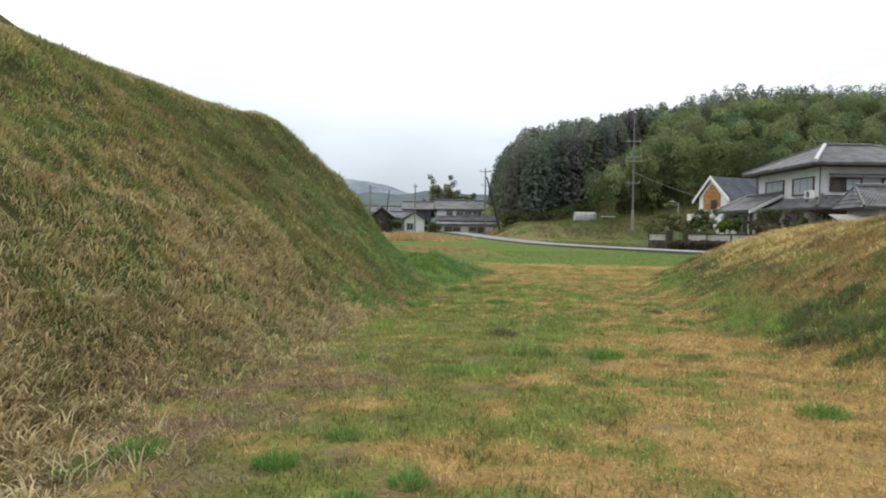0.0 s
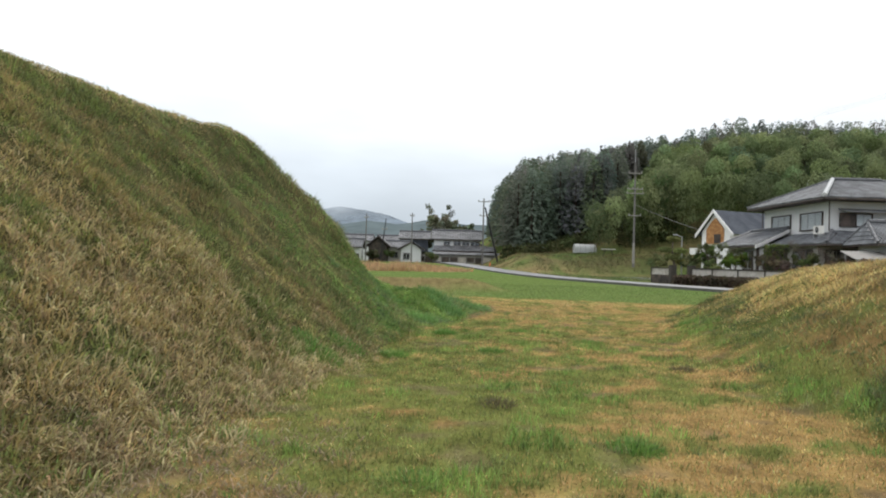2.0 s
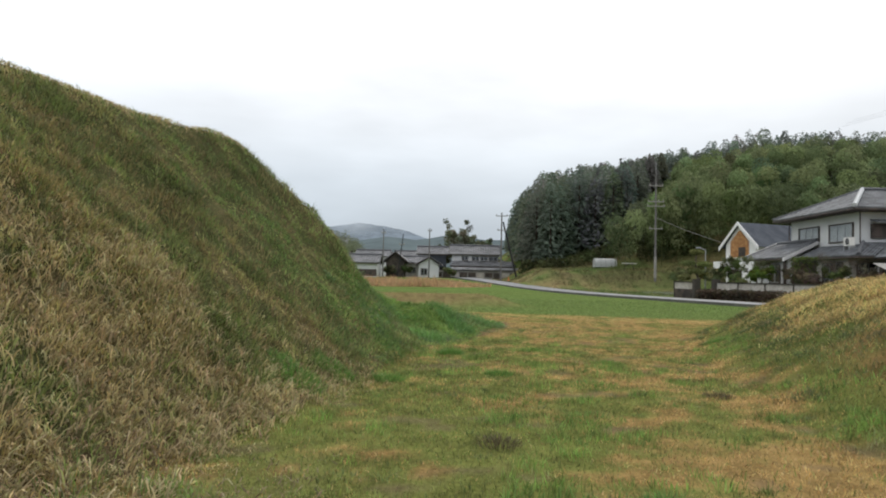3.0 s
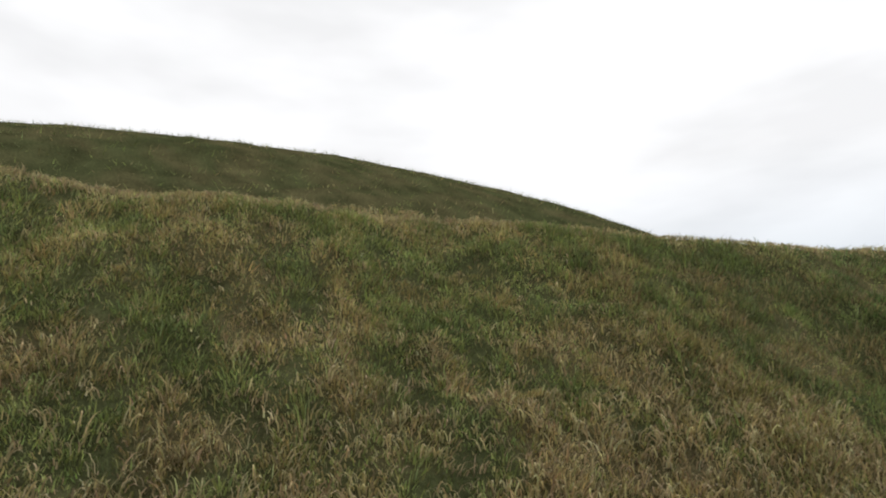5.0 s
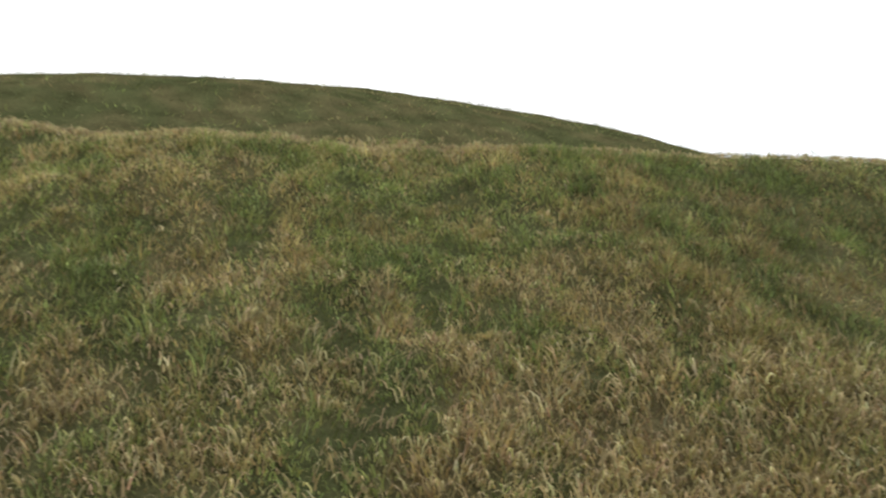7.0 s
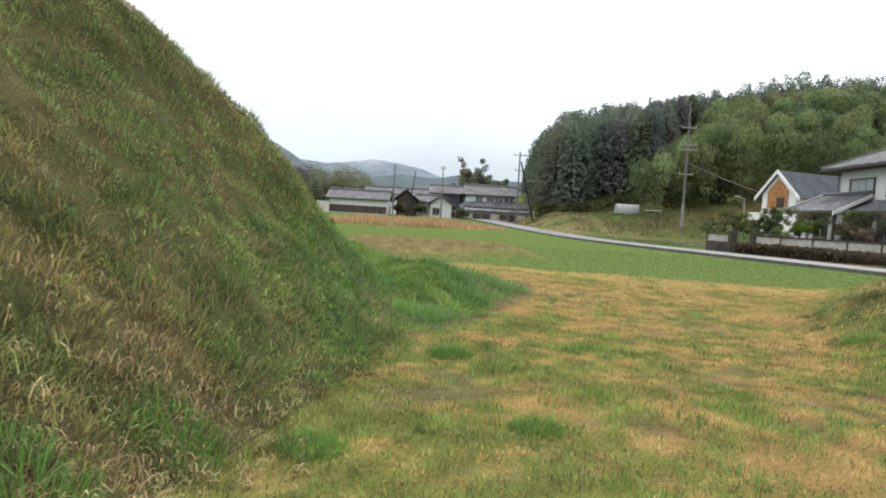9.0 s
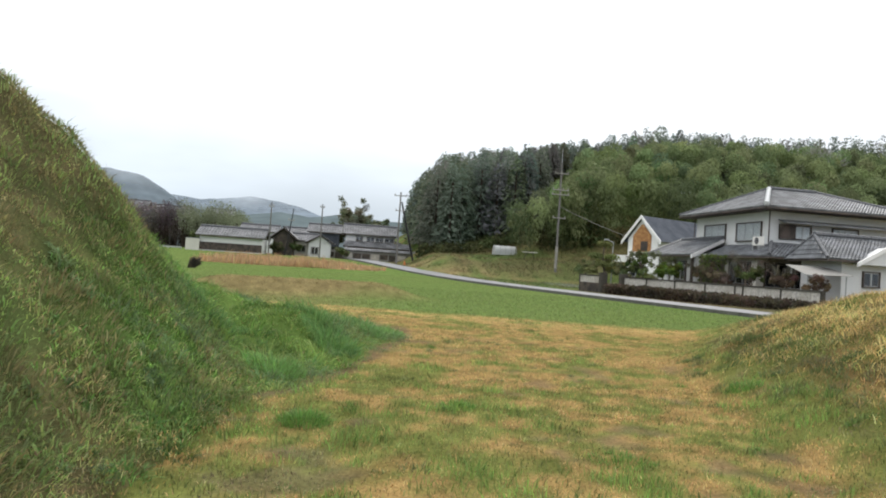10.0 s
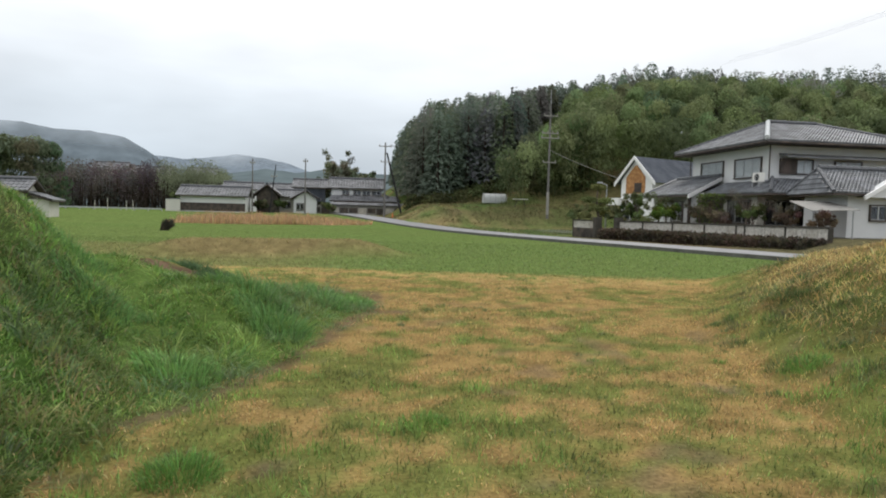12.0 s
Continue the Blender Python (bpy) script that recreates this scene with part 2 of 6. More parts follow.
def value_noise(x, y, size, seed=0):
    """Smooth noise from 0 to 1 with cells of that size in metres."""
    u, v = np.asarray(x) / size + seed * 17.3, np.asarray(y) / size + seed * 31.7
    i, j = np.floor(u).astype(int), np.floor(v).astype(int)
    a, b = u - i, v - j
    a, b = a * a * (3 - 2 * a), b * b * (3 - 2 * b)
    i0, i1, j0, j1 = i % 256, (i + 1) % 256, j % 256, (j + 1) % 256
    return (LATTICE[i0, j0] * (1 - a) + LATTICE[i1, j0] * a) * (1 - b) + (LATTICE[i0, j1] * (1 - a) + LATTICE[i1, j1] * a) * b


def fbm(x, y, size, seed=0, octaves=4):
    total, weight = 0.0, 0.0
    for k in range(octaves):
        w = 0.55 ** k
        total = total + w * value_noise(x, y, size / 2 ** k, seed + 3 * k)
        weight += w
    return total / weight


def soft(t):
    t = np.clip(t, 0, 1)
    return t * t * (3 - 2 * t)


MOUND_MID = (-14.0, 9.0)
MOUND_FOOT = ((-3.6, -14), (-3.3, -4), (-3.5, 1), (-2.75, 5), (-1.81, 8.5), (-1.2, 12), (-0.62, 15.5), (-0.3, 18), (-1.2, 22), (-3.6, 24.6),
              (-9, 25), (-20, 26), (-36, 22), (-42, 8), (-36, -12), (-22, -20), (-9, -20))
MOUND_BROW = ((-8.6, -9), (-8.0, -3), (-7.3, 1), (-7.35, 5), (-6.94, 8.5), (-6.16, 12), (-5.3, 15.6), (-4.2, 16.8), (-5.0, 19.3), (-7.5, 20.2),
              (-11, 20.8), (-20, 21), (-31, 17), (-36, 7), (-31, -7), (-22, -14), (-12, -13))


def outline(knots):
    """The distance of an outline from the mound's middle, by bearing."""
    dx, dy = np.array([k[0] for k in knots]) - MOUND_MID[0], np.array([k[1] for k in knots]) - MOUND_MID[1]
    a, r = np.arctan2(dy, dx), np.hypot(dx, dy)
    o = np.argsort(a)
    a, r = a[o], r[o]
    g = np.interp(BEARING, np.r_[a - 2 * np.pi, a, a + 2 * np.pi], np.r_[r, r, r])
    k = np.exp(-0.5 * (np.arange(-12, 13) / 4.0) ** 2)
    return np.convolve(np.r_[g[-13:-1], g, g[1:13]], k / k.sum(), "valid")


BEARING = np.linspace(-np.pi, np.pi, 721)
FOOT_R, BROW_R = outline(MOUND_FOOT), outline(MOUND_BROW)


def mound_step(x, y):
    """0 at the large mound's foot, 1 at the brow of its terrace."""
    dx, dy = x - MOUND_MID[0], y - MOUND_MID[1]
    a, r = np.arctan2(dy, dx), np.hypot(dx, dy)
    f, b = np.interp(a, BEARING, FOOT_R), np.interp(a, BEARING, BROW_R)
    return (f - r) / (f - b), b - r


def large_mound(x, y):
    s, inside = mound_step(x, y)
    p = np.where(s < -0.1, 0, np.where(s < 0.1, (s + 0.1) ** 2 / 0.4, s))
    p = np.where(s > 0.9, 1 - np.maximum(0, 1.1 - s) ** 2 / 0.4, p)
    p = np.where(s > 1.1, 1, p)
    q = np.hypot((x + 21.96) / 14.66, (y - 9.4) / 20.98)
    z = 4.49 * p + 0.1 * np.clip(inside - 0.4, 0, 3) + 4.63 * np.where(q < 1, 1 - q ** 2.3, 0)
    z = z - 0.10 * np.exp(-((x + 4.9) ** 2 + (y - 15.6) ** 2) / 4.0)
    z = z + 0.32 * np.exp(-((x + 2.6) ** 2 + (y - 18.4) ** 2) / 0.6) + 0.5 * np.exp(-(((x + 3.2) / 0.9) ** 2 + ((y - 22.3) / 1.1) ** 2))
    rough = (fbm(x, y, 1.6, 2) - 0.5) * 0.34 + (fbm(x, y, 0.40, 5, 2) - 0.5) * 0.22
    return z + rough * soft((s + 0.05) / 0.3) * (1 - 0.65 * soft((s - 1.15) / 0.5)) * (1 - 0.55 * np.exp(-((s - 1) / 0.18) ** 2))


def small_bank(x, y):
    f = np.interp(y, (-20, 0, 7, 13, 17, 21, 27), (3.7, 3.7, 3.85, 4.3, 5.1, 6.0, 9.9))
    top = np.clip(1.63 - 0.15 * np.clip(x - 12, -8, 20), 0, 3) * (1 - 0.17 * soft((14 - y) / 4))
    z = top * soft((x - f) / np.interp(y, (9, 14), (4.2, 5.9))) ** 0.88 * soft((29.5 - y) / 2.2) * soft((y + 22) / 6)
    return z + ((fbm(x, y, 1.3, 9) - 0.5) * 0.26) * soft((x - f) / 1.5) * (z > 0.02)


def rank_edge(x, y):
    """Below 1 within the tongue of rank grass that runs out from the large mound's corner."""
    t = x + 1.2 - 0.3 * (y - 21)
    u, w = np.where(t > 0, t / 2.3, -t / 3.5), np.abs(y - 21) / 4.8
    return (u ** 3 + w ** 3) ** (1 / 3)


def lane_bank(x, y):
    """The low shoulder of rank grass that runs on from the large mound's corner."""
    d = rank_edge(x, y) * 1.06
    e = np.hypot((x + 3.6 + 0.35 * (y - 26)) / 2.0, (y - 26) / 4.5)
    hump = 0.35 * np.exp(-(((x + 2.6) / 1.1) ** 2 + ((y - 27.6) / 1.6) ** 2)) + 0.35 * np.exp(-(((x + 2.5) / 1.1) ** 2 + ((y - 21.8) / 1.6) ** 2))
    return (0.46 * soft((1.1 - d) * 1.4) + 0.4 * soft(1.2 - e)) * (0.3 + 1.3 * fbm(x, y, 1.1, 21, 2)) + hump


def plain(x, y):
    """The flat land: lane, field, terraces behind the road and the hill's flank."""
    z = (fbm(x, y, 2.5, 13, 3) - 0.5) * 0.10 * soft((34 - y) / 6) * soft((y + 30) / 10)
    z = z + 0.62 * np.exp(-((y - 37.5 - 0.25 * x) / 1.3) ** 2) * soft((4.5 - x) / 3) * soft((x + 7) / 3)
    z = z + 1.2 * soft((y - 62) / 75) * soft((24 - x) / 20)
    z = z + 2.5 * soft((y - 88) / 12) * soft((x - 8) / 6) * soft((60 - x) / 20)
    z = z + 0.8 * soft((x - 24.0) / 5) * soft((80 - y) / 6) * soft((y - 40) / 4)
    z = z + 20.0 * soft((y - 85) / 60) * soft((x - 15 + 0.3 * (np.minimum(y, 150) - 100)) / 45)
    return z


def land(x, y):
    return np.maximum(np.maximum(large_mound(x, y) * (mound_step(x, y)[0] > -0.1), small_bank(x, y)), plain(x, y) + lane_bank(x, y))


# colours of the turf, as albedo
STRAW, DRY, GREEN = np.array((0.50, 0.41, 0.23)), np.array((0.365, 0.25, 0.105)), np.array((0.165, 0.20, 0.058))
DEEP, LUSH, SOIL = np.array((0.112, 0.125, 0.055)), np.array((0.135, 0.255, 0.058)), np.array((0.17, 0.13, 0.095))
FIELD = np.array((0.11, 0.166, 0.048))


def blend(a, b, f):
    f = np.asarray(f)[..., None]
    return a * (1 - f) + b * f


def dryness(x, y):
    """How dry the lane's turf is, from 0 to 1."""
    n = fbm(x, y, 1.9, 31) * 0.26 + fbm(x, y, 0.5, 37, 3) * 0.46 + fbm(x, y, 0.15, 39, 2) * 0.28
    trend = -0.04 - 0.05 * np.exp(-((y - 16) / 3.5) ** 2) * soft((3 - x) / 3) + 0.07 * soft((y - 12) / 12) + 0.012 * soft((y - 11.5) / 2.5) + 0.05 * soft((x - 1.0) / 3) + 0.09 * soft((x - 0.8) / 1.6) * soft((11 - y) / 4) - 0.10 * np.exp(-((x - 1.0) / 1.3) ** 2) * soft((13 - y) / 5) * soft((y - 5.8) / 2) + 0.035 * soft((6.8 - y) / 2) * soft((x + 0.3) / 0.8) - 0.16 * soft(small_bank(x, y) / 0.3)
    return 0.08 + 0.84 * soft((n + trend - 0.44) / 0.16)


SCARS = ((-0.70, 4.38, 0.17), (-0.92, 4.10, 0.16), (-0.45, 5.1, 0.10), (0.25, 6.15, 0.14), (-1.2, 5.6, 0.14), (0.1, 8.1, 0.14), (2.1, 10.2, 0.2), (4.9, 15.6, 0.25), (1.2, 13.2, 0.1),
         (2.6, 16.0, 0.12), (3.6, 14.4, 0.14), (0.9, 16.3, 0.14), (0.2, 15.3, 0.16), (-0.1, 14.2, 0.18), (4.2, 9.6, 0.22), (3.3, 6.9, 0.16), (2.3, 23.3, 0.3), (5.2, 18.0, 0.15))


def scarred(x, y):
    """Spots where the turf is worn through to dark earth."""
    w = 0.0
    for a, b, r in SCARS:
        w = np.maximum(w, soft(1.5 - np.hypot((x - a) / 1.2, y - b) / (0.8 * r) - 1.6 * (fbm(x, y, 0.12, 121, 2) - 0.5)))
    return w


def slip(x, y):
    """Below 1 where the shoulder's earth has slipped and lies bare."""
    return np.hypot((x + 2.1) / 0.95, (y - 26.0) / 1.4) + 1.3 * (fbm(x, y, 0.6, 96) - 0.5)


def litter(x, y):
    """Where dead leaves lie matted along the large mound's foot."""
    s, _ = mound_step(x, y)
    return soft((s + 0.36 + 0.5 * (fbm(x, y, 0.5, 123) - 0.5)) / 0.2) * soft((9.5 - y) / 4) * (0.25 + 0.75 * soft((fbm(x, y, 0.4, 125) - 0.4) / 0.16))


def turf_colour(x, y):
    d = dryness(x, y)
    c = blend(GREEN * np.ones((*np.shape(x), 3)), DRY, d)
    bare = soft((fbm(x, y, 0.6, 41, 3) - 0.68) / 0.08) * soft((26 - y) / 6)
    c = blend(c, SOIL, bare * 0.45)
    rim = rank_edge(x, y) + 0.25 * (fbm(x, y, 0.8, 97) - 0.5)
    c = blend(c, SOIL * 0.9, 0.7 * soft((1.13 - rim) / 0.08) * soft((y - 15) / 2))
    c = blend(c, LUSH * 0.8, 0.85 * soft((1.02 - rim) / 0.08) * soft((y - 15) / 2))
    far = soft((y - (31.0 - 0.22 * x + 1.2 * (fbm(x, y, 3, 43) - 0.5))) / 1.2)
    ridge = np.exp(-((y - 37.3 - 0.25 * x) / 1.5) ** 2) * soft((5 - x) / 3)
    patch = soft((46 - y) / 3) * soft((1.5 - x + (fbm(x, y, 4, 45) - 0.5) * 4) / 3)
    field = blend(FIELD * np.ones((*np.shape(x), 3)), np.array((0.185, 0.15, 0.07)), np.clip(0.8 * ridge * soft((x + 6) / 3) + 0.42 * patch + 0.18 * fbm(x, y, 7, 47), 0, 1))
    c = blend(c, field, far)
    hill = soft((y - 92) / 25) * soft((x - 12) / 10)
    beyond = blend(np.array((0.10, 0.145, 0.045)) * np.ones((*np.shape(x), 3)), np.array((0.19, 0.155, 0.075)), soft((0.6 * fbm(x * 0.25, y, 4.5, 51) + 0.4 * fbm(x, y, 2.5, 53) - 0.44) / 0.16))
    c = blend(c, beyond, soft((x * 0.85 + (y - 60) * 0.27 - 16) / 2) * (y > 30))
    c = blend(c, np.array((0.045, 0.045, 0.02)), hill * 0.6)
    wob = y + 5 * (fbm(x, y, 5, 57) - 0.5)
    c = blend(c, np.array((0.125, 0.10, 0.055)), 0.85 * np.exp(-((wob - 95) / 3.0) ** 2) * soft((x - 11) / 5) * soft((45 - x) / 5))
    c = blend(c, np.array((0.12, 0.175, 0.055)), 0.85 * np.exp(-((wob - 104) / 3.5) ** 2) * soft((x - 14) / 5) * soft((34 - x) / 6))
    c = blend(c, np.array((0.25, 0.245, 0.22)), 0.7 * soft((x - 21) / 1.5) * soft((29 - x) / 2) * soft((wob - 72) / 2) * soft((84 - wob) / 2))
    road_x = np.interp(y, (26, 34.5, 44.5, 54, 65, 77, 95, 112, 131), (27.0, 24.0, 20.8, 17.6, 14.4, 11.4, 7.6, 4.2, 0.5))
    c = blend(c, np.array((0.11, 0.09, 0.055)), 0.85 * soft((x - road_x - 2.2) / 0.8) * soft((y - 38) / 3) * soft((68 - y) / 3))
    c = blend(c, np.array((0.27, 0.22, 0.115)), 0.5 * soft((fbm(x, y, 2.5, 137) - 0.42) / 0.1) * soft((x - road_x - 2.4) / 0.6) * soft((road_x + 6.5 + 3 * (fbm(x, y, 3, 55) - 0.5) - x) / 1.5) * soft((y - 69) / 4))
    c = blend(c, np.array((0.20, 0.15, 0.10)), 0.7 * litter(x, y))
    c = blend(c, np.array((0.155, 0.115, 0.08)), 0.7 * scarred(x, y))
    c = blend(c, np.array((0.165, 0.115, 0.08)), soft((1.15 - slip(x, y)) / 0.2))
    # Ground colour drops to about 0.7 where the lane's blades grow.
    bladed = soft((31 - 0.2 * x - y) / 3) * soft((16 - np.abs(x - 2)) / 4)
    return blend(c, c * np.array((0.72, 0.70, 0.68)), bladed)


def slope_patch(x, y):
    return 0.26 * fbm(x, y, 1.6, 61) + 0.74 * fbm(x, y, 0.34, 67, 3)


def slope_colour(x, y, s):
    """The ground among the large mound's grass."""
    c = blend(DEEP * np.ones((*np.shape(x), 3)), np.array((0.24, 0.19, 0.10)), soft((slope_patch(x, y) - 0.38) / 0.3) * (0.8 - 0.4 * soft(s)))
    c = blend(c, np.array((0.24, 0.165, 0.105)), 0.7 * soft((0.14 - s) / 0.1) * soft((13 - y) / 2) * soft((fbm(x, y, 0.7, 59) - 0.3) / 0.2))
    # The whole ground colour is halved beneath the mound's grass.
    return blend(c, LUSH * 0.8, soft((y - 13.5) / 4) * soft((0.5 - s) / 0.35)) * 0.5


def height_grid(name, xs, ys, fn, colour, mat):
    X, Y = np.meshgrid(xs, ys)
    Z = fn(X, Y)
    C = colour(X, Y)
    nx, ny = len(xs), len(ys)
    i = (np.arange(ny - 1)[:, None] * nx + np.arange(nx - 1)[None]).ravel()
    return array_mesh(name, np.c_[X.ravel(), Y.ravel(), Z.ravel()], np.c_[i, i + 1, i + nx + 1, i + nx], mat, C.reshape(-1, 3), True)


def spread(near, step, far, n):
    """Even steps within near, growing ones out to far."""
    core = np.arange(near[0], near[1] + step / 2, step)
    grow = np.cumsum(np.geomspace(step, step * 400, n))
    low, high = near[0] - grow[::-1] * (near[0] - far[0]) / grow[-1], near[1] + grow * (far[1] - near[1]) / grow[-1]
    return np.r_[low, core, high]


def refine(v, lo, hi):
    """Halves the steps between lo and hi."""
    mid = (v[1:] + v[:-1]) / 2
    return np.sort(np.r_[v, mid[(mid > lo) & (mid < hi)]])


ground = height_grid("ground", refine(spread((-14, 26), 0.3, (-2600, 2600), 60), -4, 7), refine(spread((-4, 46), 0.3, (-2600, 2600), 70), 2, 26),
                     lambda x, y: plain(x, y) + lane_bank(x, y) * soft((y - 10) / 4), turf_colour, M_SOIL)
tagged(ground, "patchy green and dry orange turf lane running into a flat green field", "ground", kind="structure")

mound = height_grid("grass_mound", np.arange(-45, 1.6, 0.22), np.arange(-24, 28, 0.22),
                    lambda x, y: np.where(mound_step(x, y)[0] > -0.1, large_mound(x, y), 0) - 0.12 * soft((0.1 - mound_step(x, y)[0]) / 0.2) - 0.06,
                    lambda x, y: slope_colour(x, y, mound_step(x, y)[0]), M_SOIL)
tagged(mound, "large two-tiered earth mound overgrown with green and straw-coloured grass", "mound", kind="structure")

# Above the bank's foot the ground colour is halved.
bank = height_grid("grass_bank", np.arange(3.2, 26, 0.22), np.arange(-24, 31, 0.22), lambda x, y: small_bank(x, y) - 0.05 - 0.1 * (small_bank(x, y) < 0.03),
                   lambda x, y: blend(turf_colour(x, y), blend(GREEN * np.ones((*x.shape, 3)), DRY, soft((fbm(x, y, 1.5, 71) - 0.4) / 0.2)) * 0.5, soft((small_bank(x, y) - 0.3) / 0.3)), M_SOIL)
tagged(bank, "low rounded earth bank covered in golden dry grass", "bank", kind="structure")

# ---- road, houses and poles beyond the field ----
ROAD = ((27.0, 26.0), (24.0, 34.5), (20.8, 44.5), (17.6, 54.0), (14.4, 65.0), (11.4, 77.0), (7.6, 95.0), (4.2, 112.0), (0.5, 131.0))


def road_strip():
    pts = np.array(ROAD)
    t = np.linspace(0, len(pts) - 1, 90)
    px, py = np.interp(t, range(len(pts)), pts[:, 0]), np.interp(t, range(len(pts)), pts[:, 1])
    k = np.ones(7) / 7
    px[3:-3], py[3:-3] = np.convolve(px, k, "valid"), np.convolve(py, k, "valid")
    dx, dy = np.gradient(px), np.gradient(py)
    n = np.hypot(dx, dy)
    nx, ny = dy / n, -dx / n
    z = np.maximum(plain(px, py), 0) + 0.16
    return px, py, nx, ny, z


def build_road():
    px, py, nx, ny, z = road_strip()
    half = 2.0
    strip, edge = Build(), Build()
    for i in range(len(px) - 1):
        a, b = [], []
        for j in (i, i + 1):
            a.append(((px[j] - half * nx[j]), (py[j] - half * ny[j]), z[j]))
            b.append(((px[j] + half * nx[j]), (py[j] + half * ny[j]), z[j]))
        strip.slab(a[0], b[0], b[1], a[1], 0.5)
        p = [(px[j] - (half + 0.2) * nx[j], py[j] - (half + 0.2) * ny[j], z[j] + 0.03) for j in (i, i + 1)]
        q = [(px[j] - half * nx[j], py[j] - half * ny[j], z[j] + 0.03) for j in (i, i + 1)]
        edge.slab(p[0], q[0], q[1], p[1], 0.55)
    tagged(part("road", strip, M_ROAD), "wet grey asphalt village road", "road", kind="structure")
    tagged(part("kerb", edge, M_KERB), "dark concrete kerb along the village road above the field", "kerb", kind="structure")


build_road()


def tiled_plane(b, a, c, d, e, col=0.30, course=0.32, lift=0.075):
    """A tiled roof plane: a-c along the eave, e-d along the top (a below e, c below d). Each course steps, each column waves."""
    a, c, d, e = Vector(a), Vector(c), Vector(d), Vector(e)
    along = (c - a).normalized()
    n = along.cross(e - a).normalized()
    if n.z < 0:
        n = -n
    up = n.cross(along)
    if up.z < 0:
        up = -up
    rise = (e - a).dot(up)
    rows = max(2, int(rise / course))
    uc, ud, ue = (c - a).dot(along), (d - a).dot(along), (e - a).dot(along)
    step = col / 4
    for r in range(rows):
        f0, f1 = r / rows, min(1.0, (r + 1.1) / rows)
        lo0, hi0 = ue * f0, uc + (ud - uc) * f0
        lo1, hi1 = ue * f1, uc + (ud - uc) * f1
        k0, k1 = math.floor(min(lo0, lo1) / step), math.ceil(max(hi0, hi1) / step)
        verts, faces = [], []
        for k in range(k0, k1 + 1):
            w = 0.02 + 0.09 * (0.5 + 0.5 * math.cos(2 * math.pi * k / 4))
            u0, u1 = min(max(k * step, lo0), hi0), min(max(k * step, lo1), hi1)
            verts.append(a + along * u0 + up * rise * f0 + n * (w + lift))
            verts.append(a + along * u1 + up * rise * f1 + n * w)
            verts.append(a + along * u0 + up * rise * f0 - n * 0.01)
        m = len(verts) // 3
        for k in range(m - 1):
            if (verts[3 * k] - verts[3 * k + 3]).length > 1e-4 or (verts[3 * k + 1] - verts[3 * k + 4]).length > 1e-4:
                faces.append((3 * k, 3 * k + 3, 3 * k + 4, 3 * k + 1))
                faces.append((3 * k + 2, 3 * k + 5, 3 * k + 3, 3 * k))
        b.add(verts, faces)
    return b


def ridge_bar(p, q, w=0.16, h=0.22):
    """A rounded row of lapped ridge tiles from p to q."""
    p, q = Vector(p) + Vector((0, 0, h * 0.4)), Vector(q) + Vector((0, 0, h * 0.4))
    n = max(2, int((q - p).length / 0.6))
    pts, radii = [], []
    for i in range(n):
        pts += [p.lerp(q, i / n), p.lerp(q, (i + 0.96) / n)]
        radii += [w, w * 0.86]
    return Build().tube(pts, radii, 7)


def window_unit(host, name, axis, at, lo, hi, z0, z1, panes=2, curtain=True, frame_mat=None):
    """A framed window in a wall: axis 'x' is a wall at x = at that runs along y, facing -x; axis 'y' faces -y."""
    fm = frame_mat or M_DARKWOOD

    def bx(b, u0, u1, v0, v1, d0, d1):
        if axis == "x":
            return b.box(at - d1, at - d0, u0, u1, v0, v1)
        return b.box(u0, u1, at - d1, at - d0, v0, v1)

    frame_b = Build()
    t = 0.09
    bx(frame_b, lo - t, hi + t, z1, z1 + t, 0.0, 0.13)
    bx(frame_b, lo - t, hi + t, z0 - t, z0, 0.0, 0.18)
    bx(frame_b, lo - t, lo, z0, z1, 0.0, 0.13)
    bx(frame_b, hi, hi + t, z0, z1, 0.0, 0.13)
    w = part(name, frame_b, fm, host, "dark window frame")
    n = panes
    for k in range(n):
        u0, u1 = lo + (hi - lo) * k / n, lo + (hi - lo) * (k + 1) / n
        b = Build()
        bx(b, u0, u0 + 0.05, z0, z1, 0.02, 0.08)
        bx(b, u1 - 0.05, u1, z0, z1, 0.02, 0.08)
        bx(b, u0, u1, z0, z0 + 0.05, 0.02, 0.079)
        bx(b, u0, u1, z1 - 0.05, z1, 0.02, 0.079)
        part("sash", b, M_STEEL, w)
        g = Build()
        bx(g, u0 + 0.05, u1 - 0.05, z0 + 0.05, z1 - 0.05, 0.045, 0.052)
        pane = part("pane", g, M_GLASS, w)
        pane.visible_shadow = False
    # Without a curtain, a dark sheet stands in for the unlit room.
    c = Build()
    bx(c, lo, hi, z0, z1, 0.004, 0.014)
    part("curtain" if curtain else "room_shade_sheet", c, M_CURTAIN if curtain else M_DARKROOM, w)
    return w


def roof_planes(host, name, planes, mat, col=0.27, course=0.30):
    b = Build()
    for p in planes:
        tiled_plane(b, *p, col=col, course=course)
    return part(name, b, mat, host)


